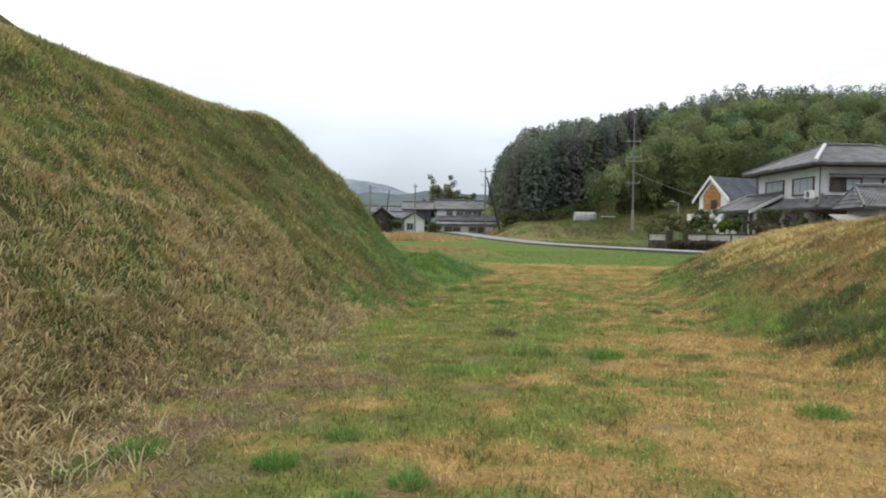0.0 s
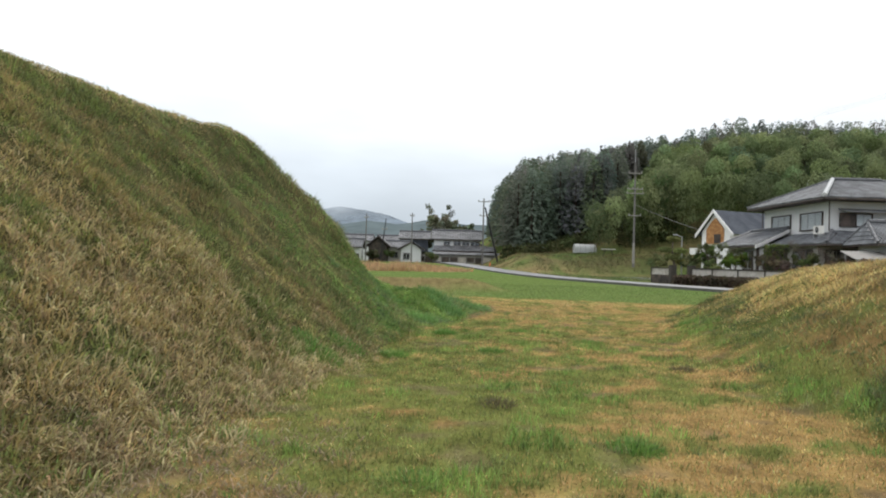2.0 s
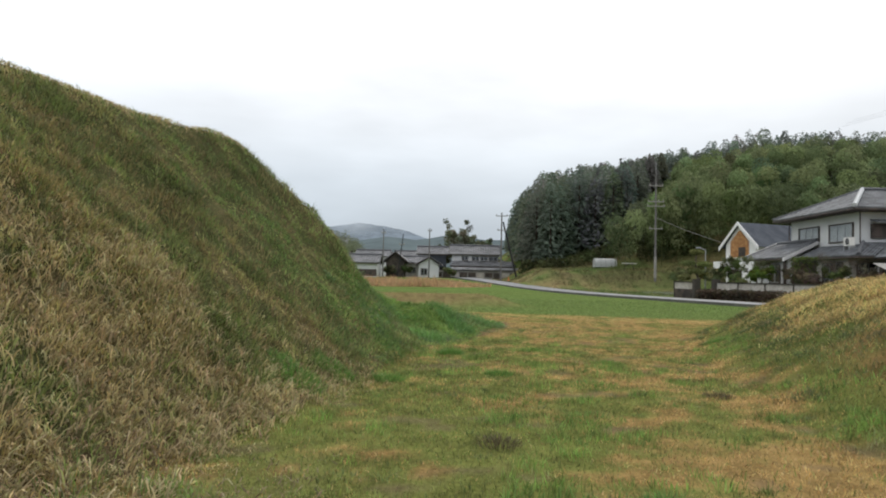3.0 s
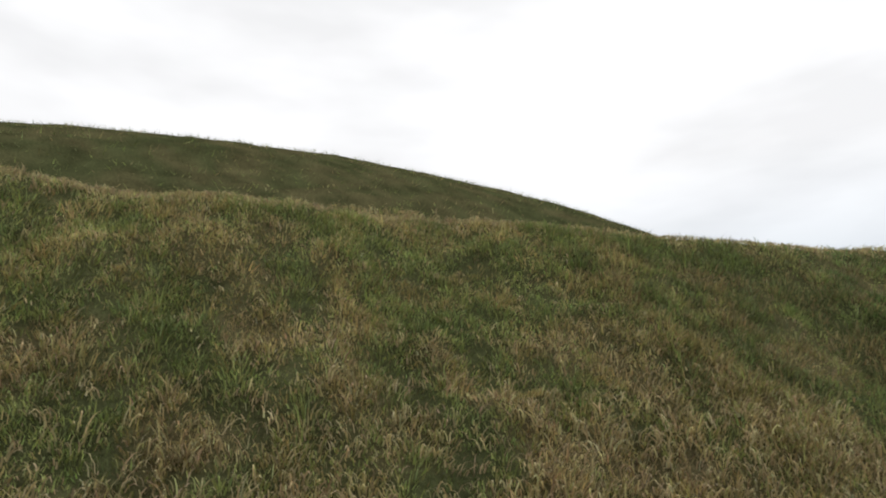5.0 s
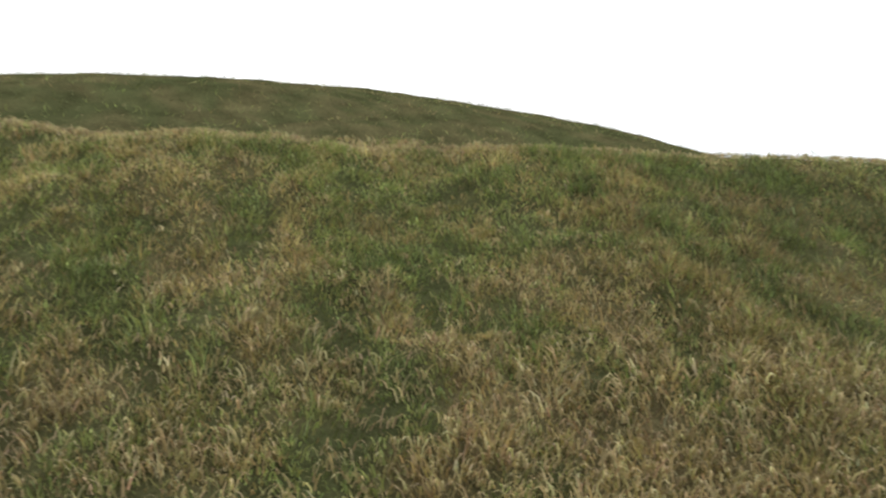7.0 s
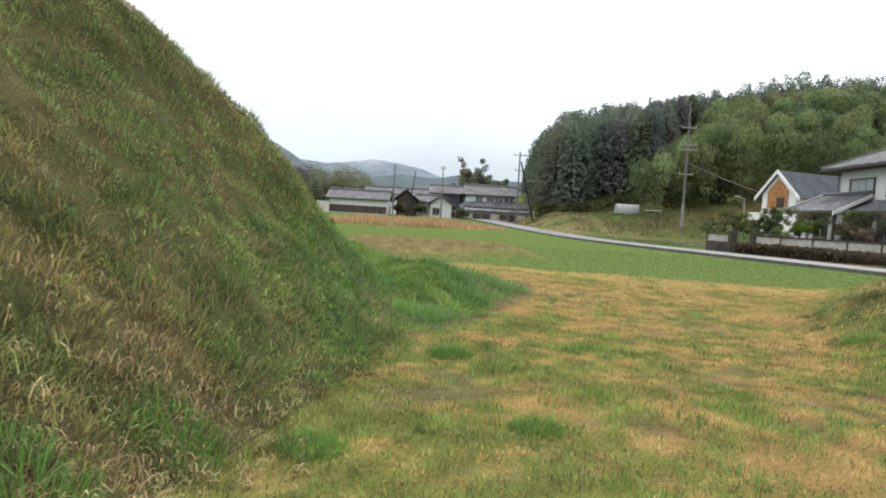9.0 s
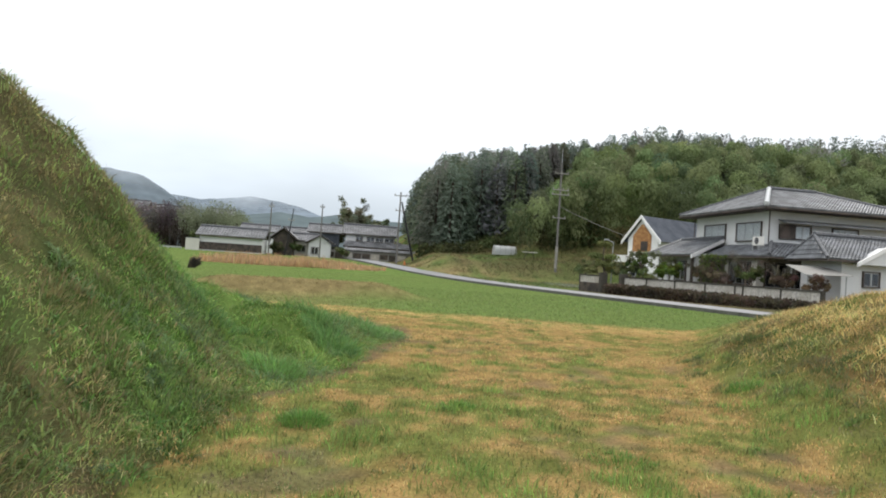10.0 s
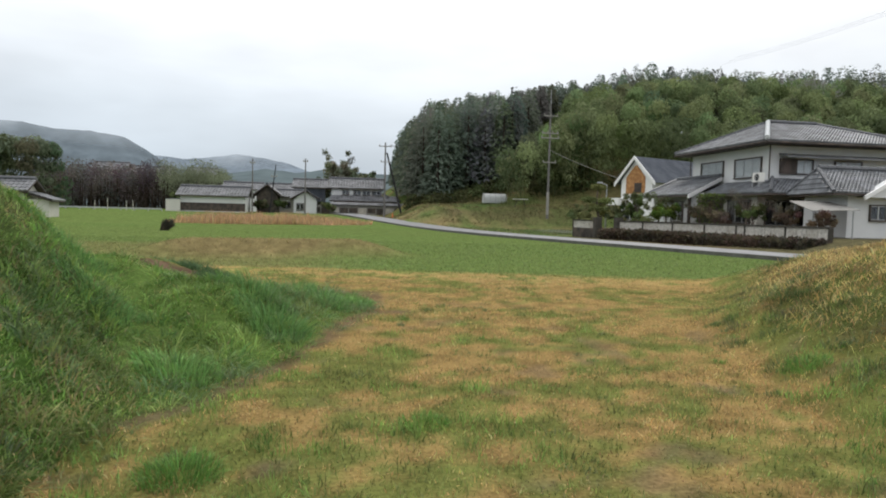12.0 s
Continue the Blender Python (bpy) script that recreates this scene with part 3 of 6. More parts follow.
def build_big_house():
    h = thing("house", 38, 64, 0.8, "two-storey white plastered house with grey tiled hipped roofs", "house")
    wall = Build().box(33.4, 44.6, 58.4, 69.6, 3.2, 8.0)
    part("upper_wall", wall, M_PLASTER, h)
    part("lower_wall", Build().box(31.9, 44.8, 57.4, 71.2, 0.5, 4.3), M_CREAM, h)
    # main hipped roof
    x0, x1, y0, y1, ze = 32.1, 45.9, 56.9, 70.6, 7.75
    r0, r1, ry, zr = 37.1, 41.7, 64.2, 10.1
    A, B, C, D = (x0, y0, ze), (x1, y0, ze), (x1, y1, ze), (x0, y1, ze)
    P, Q = (r0, ry, zr), (r1, ry, zr)
    base = Build().add([A, B, C, D, P, Q, *[(p[0], p[1], ze - 0.18) for p in (A, B, C, D)]],
                       [(0, 1, 5, 4), (2, 3, 4, 5), (3, 0, 4), (1, 2, 5), (6, 7, 1, 0), (7, 8, 2, 1), (8, 9, 3, 2), (9, 6, 0, 3), (9, 8, 7, 6)])
    roof = part("roof", base, M_DARKWOOD, h)
    roof_planes(roof, "roof_tiles", [(A, B, Q, P), (C, D, P, Q), (D, A, P, (P[0], P[1] + 0.01, P[2])), (B, C, Q, (Q[0], Q[1] - 0.01, Q[2]))], M_TILE)
    part("ridge", ridge_bar(P, Q, 0.2, 0.5), M_RIDGE, roof)
    for c, p in ((B, Q), (C, Q), (D, P)):
        part("hip_ridge", ridge_bar(c, p, 0.17, 0.4), M_RIDGE, roof)
    part("hip_ridge", ridge_bar(A, P, 0.2, 0.5), M_RIDGE_LIT, roof, "pale hip ridge")
    g = Build()
    g.tube([(x0 - 0.05, y0, ze - 0.12), (x0 - 0.05, y1, ze - 0.12)], 0.07, 6)
    g.tube([(x0, y0 - 0.05, ze - 0.12), (x1, y0 - 0.05, ze - 0.12)], 0.07, 6)
    g.tube([(33.3, 58.2, ze - 0.15), (33.3, 58.2, 5.0)], 0.05, 6)
    g.tube([(33.25, 69.7, ze - 0.15), (33.25, 69.7, 5.2)], 0.05, 6)
    part("gutter", g, M_DARKWOOD, h)
    # windows of the upper floor
    window_unit(h, "window", "x", 33.4, 64.5, 67.9, 5.5, 6.75, 3)
    window_unit(h, "window", "x", 33.4, 59.3, 62.7, 5.25, 6.7, 3)
    window_unit(h, "window", "y", 58.4, 35.7, 37.0, 5.5, 6.5, 2)
    window_unit(h, "window", "y", 58.4, 39.0, 41.2, 5.7, 6.5, 4)
    part("shutter_box", Build().box(34.25, 35.5, 58.15, 58.38, 5.4, 6.6), M_DARKWOOD, h, "dark brown shutter box")
    pent = Build().slab((34.2, 57.3, 6.72), (44.6, 57.3, 6.72), (44.6, 58.4, 7.0), (34.2, 58.4, 7.0), 0.1)
    part("window_hood", pent, M_TILE_FAR, h)
    # entry roof that leans against the street side
    a, b, c, d = (28.9, 61.9, 3.75), (28.9, 70.2, 3.75), (33.38, 72.0, 5.45), (33.38, 64.6, 5.45)
    part("entry_roof", Build().slab(a, b, c, d, 0.14), M_DARKWOOD, h)
    roof_planes(h, "entry_roof_tiles", [(a, b, c, d)], M_TILE)
    part("entry_ridge", ridge_bar((28.9, 70.2, 3.8), (33.38, 72.0, 5.5), 0.16, 0.3), M_RIDGE, h)
    part("entry_ridge", ridge_bar((33.2, 64.6, 5.5), (33.2, 72.0, 5.5), 0.16, 0.3), M_RIDGE, h)
    verge = Build()
    verge.slab((28.8, 61.75, 3.78), (28.8, 61.95, 3.78), (33.3, 64.65, 5.48), (33.3, 64.45, 5.48), 0.32)
    part("bargeboard", verge, M_WHITE, h, "white-painted bargeboard")
    part("entry_wall", Build().box(29.9, 33.4, 63.2, 70.0, 0.6, 4.0), M_PLASTER, h)
    part("entry_post", Build().box(29.3, 29.5, 62.6, 62.8, 0.7, 3.7), M_DARKWOOD, h)
    # lower lean-to roof at the corner
    a, b, c, d = (31.0, 54.6, 3.75), (31.0, 63.6, 3.8), (33.38, 63.6, 4.85), (33.38, 57.2, 4.85)
    part("lower_roof", Build().slab(a, b, c, d, 0.12), M_DARKWOOD, h)
    e, f, g2, k2 = (31.0, 54.6, 3.75), (41.0, 54.6, 3.75), (41.0, 58.38, 5.0), (33.38, 58.38, 5.0)
    part("lower_roof", Build().slab(e, f, g2, k2, 0.12), M_DARKWOOD, h)
    roof_planes(h, "lower_roof_tiles", [(b, a, d, c), (e, f, g2, k2)], M_TILE)
    part("lower_ridge", ridge_bar((31.0, 54.6, 3.8), (33.38, 57.9, 5.0), 0.15, 0.3), M_RIDGE, h)
    window_unit(h, "window", "x", 31.9, 58.2, 61.0, 1.6, 3.3, 3, False)
    window_unit(h, "window", "y", 57.4, 32.6, 36.0, 1.5, 3.3, 4, False)
    window_unit(h, "window", "x", 29.9, 64.6, 66.4, 1.6, 3.2, 2, False)
    return h


def build_wing():
    h = thing("outbuilding", 35, 51.5, 0.8, "single-storey white outbuilding with a grey tiled gable roof", "outbuilding")
    part("wall", Build().box(32.9, 42.0, 49.6, 53.6, 0.3, 3.7), M_PLASTER, h)
    ridge_y, zr, ze = 51.9, 5.25, 3.62
    a, b = (31.3, 48.9, ze), (43.0, 48.9, ze)
    c, d = (43.0, ridge_y, zr), (32.5, ridge_y, zr)
    e, f = (43.0, 54.9, ze), (32.4, 54.9, ze)
    part("roof", Build().slab(a, b, c, d, 0.12).slab(e, f, d, c, 0.12).slab(f, a, d, (d[0], d[1] + 0.01, d[2]), 0.12), M_DARKWOOD, h)
    roof_planes(h, "roof_tiles", [(a, b, c, d), (e, f, d, c), (f, a, d, (d[0], d[1] + 0.01, d[2]))], M_TILE)
    part("ridge", ridge_bar(d, c, 0.2, 0.45), M_RIDGE, h)
    part("hip_ridge", ridge_bar(a, d, 0.12, 0.3), M_RIDGE, h)
    part("hip_ridge", ridge_bar(f, d, 0.12, 0.3), M_RIDGE, h)
    part("bargeboard", Build().slab((33.3, 48.62, 3.5), (33.3, 48.76, 3.5), (35.5, 48.76, 4.75), (35.5, 48.62, 4.75), 0.28).slab((35.5, 48.62, 4.75), (35.5, 48.76, 4.75), (37.7, 48.76, 3.5), (37.7, 48.62, 3.5), 0.28), M_WHITE, h, "white bargeboard")
    porch = Build().add([(33.5, 48.8, 3.4), (37.5, 48.8, 3.4), (35.5, 48.8, 4.6), (33.5, 49.6, 3.4), (37.5, 49.6, 3.4), (35.5, 49.6, 4.6)],
                        [(0, 1, 2), (5, 4, 3), (0, 2, 5, 3), (1, 4, 5, 2), (0, 3, 4, 1)])
    part("gable", porch, M_PLASTER, h)
    window_unit(h, "window", "y", 49.6, 34.5, 35.6, 2.0, 2.9, 2, False)
    part("plinth", Build().box(32.85, 42.05, 49.55, 53.65, 0.3, 0.85), M_CONC, h)
    can = thing("canopy", 30.5, 49.5, 0.8, "grey corrugated carport canopy on thin posts", "canopy")
    cb, n = Build(), 48
    verts = []
    for lift in (0.0, -0.02):
        for i in range(n + 1):
            u, w = i / n, 0.03 * (i % 2) + lift
            verts += [(28.9 + 3.2 * u, 47.6, 2.45 + 0.1 * u + w), (30.0 + 2.9 * u, 51.2, 3.12 + w)]
    m = 2 * (n + 1)
    faces = [(2 * i, 2 * i + 2, 2 * i + 3, 2 * i + 1) for i in range(n)] + [(m + 2 * i + 1, m + 2 * i + 3, m + 2 * i + 2, m + 2 * i) for i in range(n)]
    faces += [(m + 2 * i, m + 2 * i + 2, 2 * i + 2, 2 * i) for i in range(n)] + [(2 * i + 1, 2 * i + 3, m + 2 * i + 3, m + 2 * i + 1) for i in range(n)]
    cb.add(verts, faces + [(0, 1, m + 1, m), (m - 2, 2 * m - 2, 2 * m - 1, m - 1)])
    part("sheet", cb, M_CONC, can)
    for x, y in ((29.2, 47.9), (31.9, 47.9), (30.2, 50.9), (32.0, 50.9)):
        zt = 2.45 + (y - 47.6) / 3.6 * 0.62
        part("post", Build().tube([(x, y, 0.4), (x, y, zt)], 0.04, 8), M_STEEL, can)
    return h


def build_gable_house():
    h = thing("house", 33.5, 82, 1.0, "white house with a dark slate roof and an orange wooden gable", "house")
    y0, y1, x0, x1, apex = 82.0, 94.0, 31.0, 36.2, 33.5
    zt, ze = 8.65, 5.8
    part("wall", Build().box(x0 + 0.4, x1 - 0.4, y0 + 0.3, y1 - 0.3, 0.3, ze + 0.15), M_PLASTER, h)
    g = [(x0 + 0.4, 0.3), (x1 - 0.4, 0.3), (x1 - 0.4, ze + 0.25), (apex, zt - 0.2), (x0 + 0.4, ze + 0.25)]
    tri = Build().add([(x, y0 + 0.1, z) for x, z in g] + [(x, y0 + 0.295, z) for x, z in g],
                      [(0, 1, 2, 3, 4), (9, 8, 7, 6, 5), (0, 5, 6, 1), (1, 6, 7, 2), (2, 7, 8, 3), (3, 8, 9, 4), (4, 9, 5, 0)])
    part("gable_wall", tri, M_WHITE, h)
    for i in range(9):
        u = -1.35 + 2.7 * i / 9
        ta, tb = 7.8 - abs(u) * 1.08, 7.8 - abs(u + 0.285) * 1.08
        front, back = y0 + 0.02, y0 + 0.09
        board = [(apex + u, y, z) for y in (front, back) for z in (4.5, ta)] + [(apex + u + 0.285, y, z) for y in (front, back) for z in (4.5, tb)]
        part("gable_board", Build().add(board, [(0, 4, 5, 1), (2, 3, 7, 6), (1, 5, 7, 3), (0, 2, 6, 4), (0, 1, 3, 2), (4, 6, 7, 5)]), M_WARMWOOD, h, "orange cedar board")
    part("gable_window", Build().box(apex - 0.1, apex + 0.9, y0 - 0.03, y0 + 0.015, 4.6, 5.7), M_DARKWOOD, h)
    rb = Build()
    rb.slab((x0 - 0.2, y0 - 0.3, ze), (x0 - 0.2, y1, ze), (apex, y1, zt), (apex, y0 - 0.3, zt), 0.16)
    rb.slab((apex, y0 - 0.3, zt), (apex, y1, zt), (x1 + 0.2, y1, ze), (x1 + 0.2, y0 - 0.3, ze), 0.16)
    part("roof", rb, M_SLATE, h)
    for k in range(11):
        f = (k + 0.5) / 11
        xa, za = apex + (x1 + 0.2 - apex) * f, zt + (ze - zt) * f
        part("slate_course", Build().slab((xa, y0 - 0.28, za + 0.035), (xa, y1, za + 0.035), (xa + 0.26, y1, za - 0.25), (xa + 0.26, y0 - 0.28, za - 0.25), 0.03), M_SLATE, h)
    fb = Build()
    fb.slab((x0 - 0.3, y0 - 0.38, ze - 0.06), (x0 - 0.3, y0 - 0.26, ze - 0.06), (apex, y0 - 0.26, zt + 0.06), (apex, y0 - 0.38, zt + 0.06), 0.42)
    fb.slab((apex, y0 - 0.38, zt + 0.06), (apex, y0 - 0.26, zt + 0.06), (x1 + 0.3, y0 - 0.26, ze - 0.06), (x1 + 0.3, y0 - 0.38, ze - 0.06), 0.42)
    part("bargeboard", fb, M_WHITE, h)
    part("balcony", Build().box(x0 - 0.6, x0 + 1.0, y0 - 0.9, y0 + 0.28, 3.2, 4.0), M_WHITE, h)
    window_unit(h, "window", "y", y0 + 0.1, apex - 1.5, apex + 0.2, 1.6, 3.0, 2, False)
    h.matrix_world = Matrix.Translation((33.5, 82, 1.0)) @ Matrix.Rotation(radians(-66), 4, "Z")
    return h


build_big_house()
build_wing()
build_gable_house()


def build_air_conditioner():
    a = thing("air_conditioner", 32.3, 58.1, 4.4, "cream outdoor air conditioner unit on the lower tiled roof", "air conditioner")
    part("casing", Build().box(32.0, 32.38, 57.35, 58.3, 4.7, 5.4), M_PLASTIC, a)
    ring = Build()
    for k in range(20):
        t0, t1 = 2 * math.pi * k / 20, 2 * math.pi * (k + 1) / 20
        for r in (0.27, 0.18, 0.09):
            ring.tube([(31.985, 57.75 + r * math.cos(t0), 5.05 + r * math.sin(t0)), (31.985, 57.75 + r * math.cos(t1), 5.05 + r * math.sin(t1))], 0.012, 4)
    part("fan_grille", ring, M_STEEL, a)
    # The shaded opening is painted as a dark disc behind the grille.
    part("fan", Build().tube([(31.995, 57.75, 5.05), (32.0, 57.75, 5.05)], 0.27, 20), M_DARKROOM, a, "dark round disc for the shade inside the fan opening")
    for y in (57.45, 58.2):
        part("foot", Build().box(31.95, 32.5, y - 0.05, y + 0.05, 4.1, 4.72), M_STEEL, a)


build_air_conditioner()

# garden wall: dark planted base, pale block panels between posts, a dark cap
WALL = ((21.2, 67.2), (22.3, 64.6), (23.4, 62.9), (24.4, 60.4), (25.4, 57.6), (26.2, 54.6), (26.9, 51.0), (27.3, 47.6), (27.6, 44.4))


def build_garden_wall():
    w = thing("garden_wall", 24.4, 58, 0.0, "low garden wall of weathered white blocks with a dark coping and planted foot", "wall", kind="structure")
    for i in range(len(WALL) - 1):
        if i == 1:
            continue
        a, b = Vector((*WALL[i], 0)), Vector((*WALL[i + 1], 0))
        d = b - a
        m = Matrix.Translation(a) @ Matrix.Rotation(math.atan2(d.y, d.x), 4, "Z")
        ln = d.length
        part("wall_foot", Build().box(0, ln, -0.16, 0.16, -0.1, 0.82, m), M_STONE, w)
        part("coping", Build().box(-0.02, ln + 0.02, -0.17, 0.17, 1.42, 1.52, m), M_CAP, w)
        n = max(2, round(ln / 0.8))
        for k in range(n):
            u0, u1 = ln * k / n, ln * (k + 1) / n
            part("block", Build().box(u0 + 0.02, u1 - 0.02, -0.09, 0.09, 0.82, 1.115, m), M_BLOCK, w)
            part("block", Build().box(u0 + 0.02, u1 - 0.02, -0.09, 0.09, 1.125, 1.42, m), M_BLOCK, w)
        for k in range(0, n + 1, 4):
            u = ln * k / n
            part("wall_post", Build().box(u - 0.07, u + 0.07, -0.125, 0.125, 0.8, 1.44, m), M_CAP, w)
    for x, y in (WALL[1], WALL[2]):
        part("gate_post", Build().box(x - 0.28, x + 0.28, y - 0.28, y + 0.28, -0.1, 1.75), M_CAP, w, "dark stone gate post")


build_garden_wall()


def build_pole(x, y, height, label, arms, lean=0.0, mat=None, radius=0.17):
    z = float(plain(np.array(x), np.array(y)))
    p = thing("utility_pole", x, y, z, label, "utility pole", "village utility poles")
    part("pole", Build().tube([(x, y, z - 0.3), (x + lean, y, z + height)], [radius, radius * 0.62], 12), mat or M_POLE, p)
    for h, half, n in arms:
        xc = x + lean * h / height
        part("crossarm", Build().box(xc - half, xc + half, y - 0.18, y - 0.08, z + h - 0.06, z + h + 0.06), M_CONC, p)
        for k in range(n):
            u = xc - half + 0.1 + (2 * half - 0.2) * k / max(1, n - 1)
            part("insulator", Build().tube([(u, y - 0.13, z + h + 0.05), (u, y - 0.13, z + h + 0.16), (u, y - 0.13, z + h + 0.3)], [0.05, 0.075, 0.04], 8), M_CONC, p)
    return p, z


pole, z = build_pole(27.2, 94.0, 14.6, "tall grey concrete utility pole with steel crossarms beside the road", [(13.1, 0.95, 3), (10.9, 1.1, 4), (10.3, 1.2, 3), (7.2, 0.9, 2)])
part("lightning_rod", Build().tube([(27.2, 94, z + 14.5), (27.2, 94, z + 16.4)], 0.03, 6), M_STEEL, pole)
part("warning_sleeve", Build().tube([(27.2, 94, z + 0.5), (27.2, 94, z + 3.4)], [0.19, 0.18], 12), M_CONC, pole, "pale lower sleeve")
pole, z = build_pole(7.5, 115.0, 11.6, "concrete utility pole with crossarms at the bend of the road", [(11.0, 1.0, 3), (8.6, 0.7, 2)])
strut = thing("pole_strut", 10.5, 115, 0.7, "black slanting strut propping a utility pole", "pole")
part("strut", Build().tube([(10.5, 115, 0.2), (7.75, 115, 10.9)], [0.17, 0.13], 10), M_BLACK, strut)
build_pole(-4.9, 120.0, 8.9, "slim utility pole standing in front of the village houses", [(8.4, 0.4, 2)], radius=0.14)
build_pole(-13.1, 120.0, 8.6, "slim utility pole standing beside the white barn", [(7.9, 0.4, 2)], radius=0.14)
build_pole(-10.9, 124.0, 8.0, "slim dark utility pole with a bracket among the houses", [(6.0, 0.5, 2)], 1.0, M_BLACK, 0.12)
lamp = thing("street_lamp", 24.0, 67.0, 0.6, "slim grey street lamp post behind the garden wall", "street lamp")
part("post", Build().tube([(24.0, 67.0, 0.3), (24.0, 67.0, 4.6)], [0.06, 0.05], 8), M_STEEL, lamp)
part("arm", Build().tube([(24.0, 67.0, 4.55), (23.4, 66.9, 4.75)], 0.035, 8), M_STEEL, lamp)
part("head", Build().box(23.1, 23.5, 66.8, 67.0, 4.7, 4.82), M_STEEL, lamp)


def wire(points, label, sag=0.6, r=0.02, mat=None):
    a, b = Vector(points[0]), Vector(points[1])
    pts = [a.lerp(b, t) - Vector((0, 0, sag * 4 * t * (1 - t))) for t in [i / 16 for i in range(17)]]
    tagged(part("power_line", Build().tube(pts, r, 5), mat or M_BLACK), label, "cable", "overhead power lines")


wire(((27.2, 94, 10.2), (34.5, 83, 5.6)), "thin grey service cable slung from pole to house", 0.3, 0.03, M_CONC)
for k in range(3):
    wire(((78 + k * 1.5, 140, 34 + k * 0.8), (62 + k * 1.2, 40, 26.5 + k * 0.8)), "overhead power line crossing the sky above the hill", 1.5, 0.011)
    wire(((27.2 - 0.9 + 0.9 * k, 94, 13.5), (7.5 - 0.9 + 0.9 * k, 115, 11.9)), "thin black power line between utility poles", 0.5, 0.012)


def far_house(x0, x1, y0, y1, z0, ze, zr, label, along="x", wall=None, roof=None, band=None, windows=()):
    """A village house with a gable roof; along: the way its ridge runs."""
    h = thing("house", (x0 + x1) / 2, (y0 + y1) / 2, z0, label, "house", "village houses")
    part("wall", Build().box(x0, x1, y0, y1, z0, ze + 0.05), wall or M_PLASTER, h)
    o = 0.6
    if along == "x":
        ym = (y0 + y1) / 2
        a, b, c, d = (x0 - o, y0 - o, ze), (x1 + o, y0 - o, ze), (x1 + o, ym, zr), (x0 - o, ym, zr)
        e, f = (x1 + o, y1 + o, ze), (x0 - o, y1 + o, ze)
        gables = [(x0, y0, ze), (x0, y1, ze), (x0, ym, zr - 0.15), (x1, y0, ze), (x1, y1, ze), (x1, ym, zr - 0.15)]
        planes = [(a, b, c, d), (e, f, d, c)]
        ends = (d, c)
    else:
        xm = (x0 + x1) / 2
        a, b, c, d = (x0 - o, y1 + o, ze), (x0 - o, y0 - o, ze), (xm, y0 - o, zr), (xm, y1 + o, zr)
        e, f = (x1 + o, y0 - o, ze), (x1 + o, y1 + o, ze)
        gables = [(x0, y0, ze), (x1, y0, ze), (xm, y0, zr - 0.15), (x0, y1, ze), (x1, y1, ze), (xm, y1, zr - 0.15)]
        planes = [(a, b, c, d), (e, f, d, c)]
        ends = (c, d)
    part("gable_wall", Build().add(gables, [(0, 1, 2), (3, 4, 5), (0, 2, 5, 3), (1, 4, 5, 2)]), wall or M_PLASTER, h)
    sl = Build()
    for p in planes:
        sl.slab(*p, 0.14)
    part("roof", sl, M_DARKWOOD, h)
    roof_planes(h, "roof_tiles", planes, roof or M_TILE_FAR, 0.5, 0.5)
    part("ridge", ridge_bar(ends[0], ends[1], 0.22, 0.4), M_RIDGE, h)
    for u0, u1, v0, v1 in windows:
        window_unit(h, "window", "y", y0, u0, u1, v0, v1, 2, False)
    if band:
        part("boarding", Build().box(x0 - 0.02, x1 + 0.02, y0 - 0.07, y0 - 0.005, band[0], band[1]), M_DARKWOOD, h, "dark timber boarding")
    return h


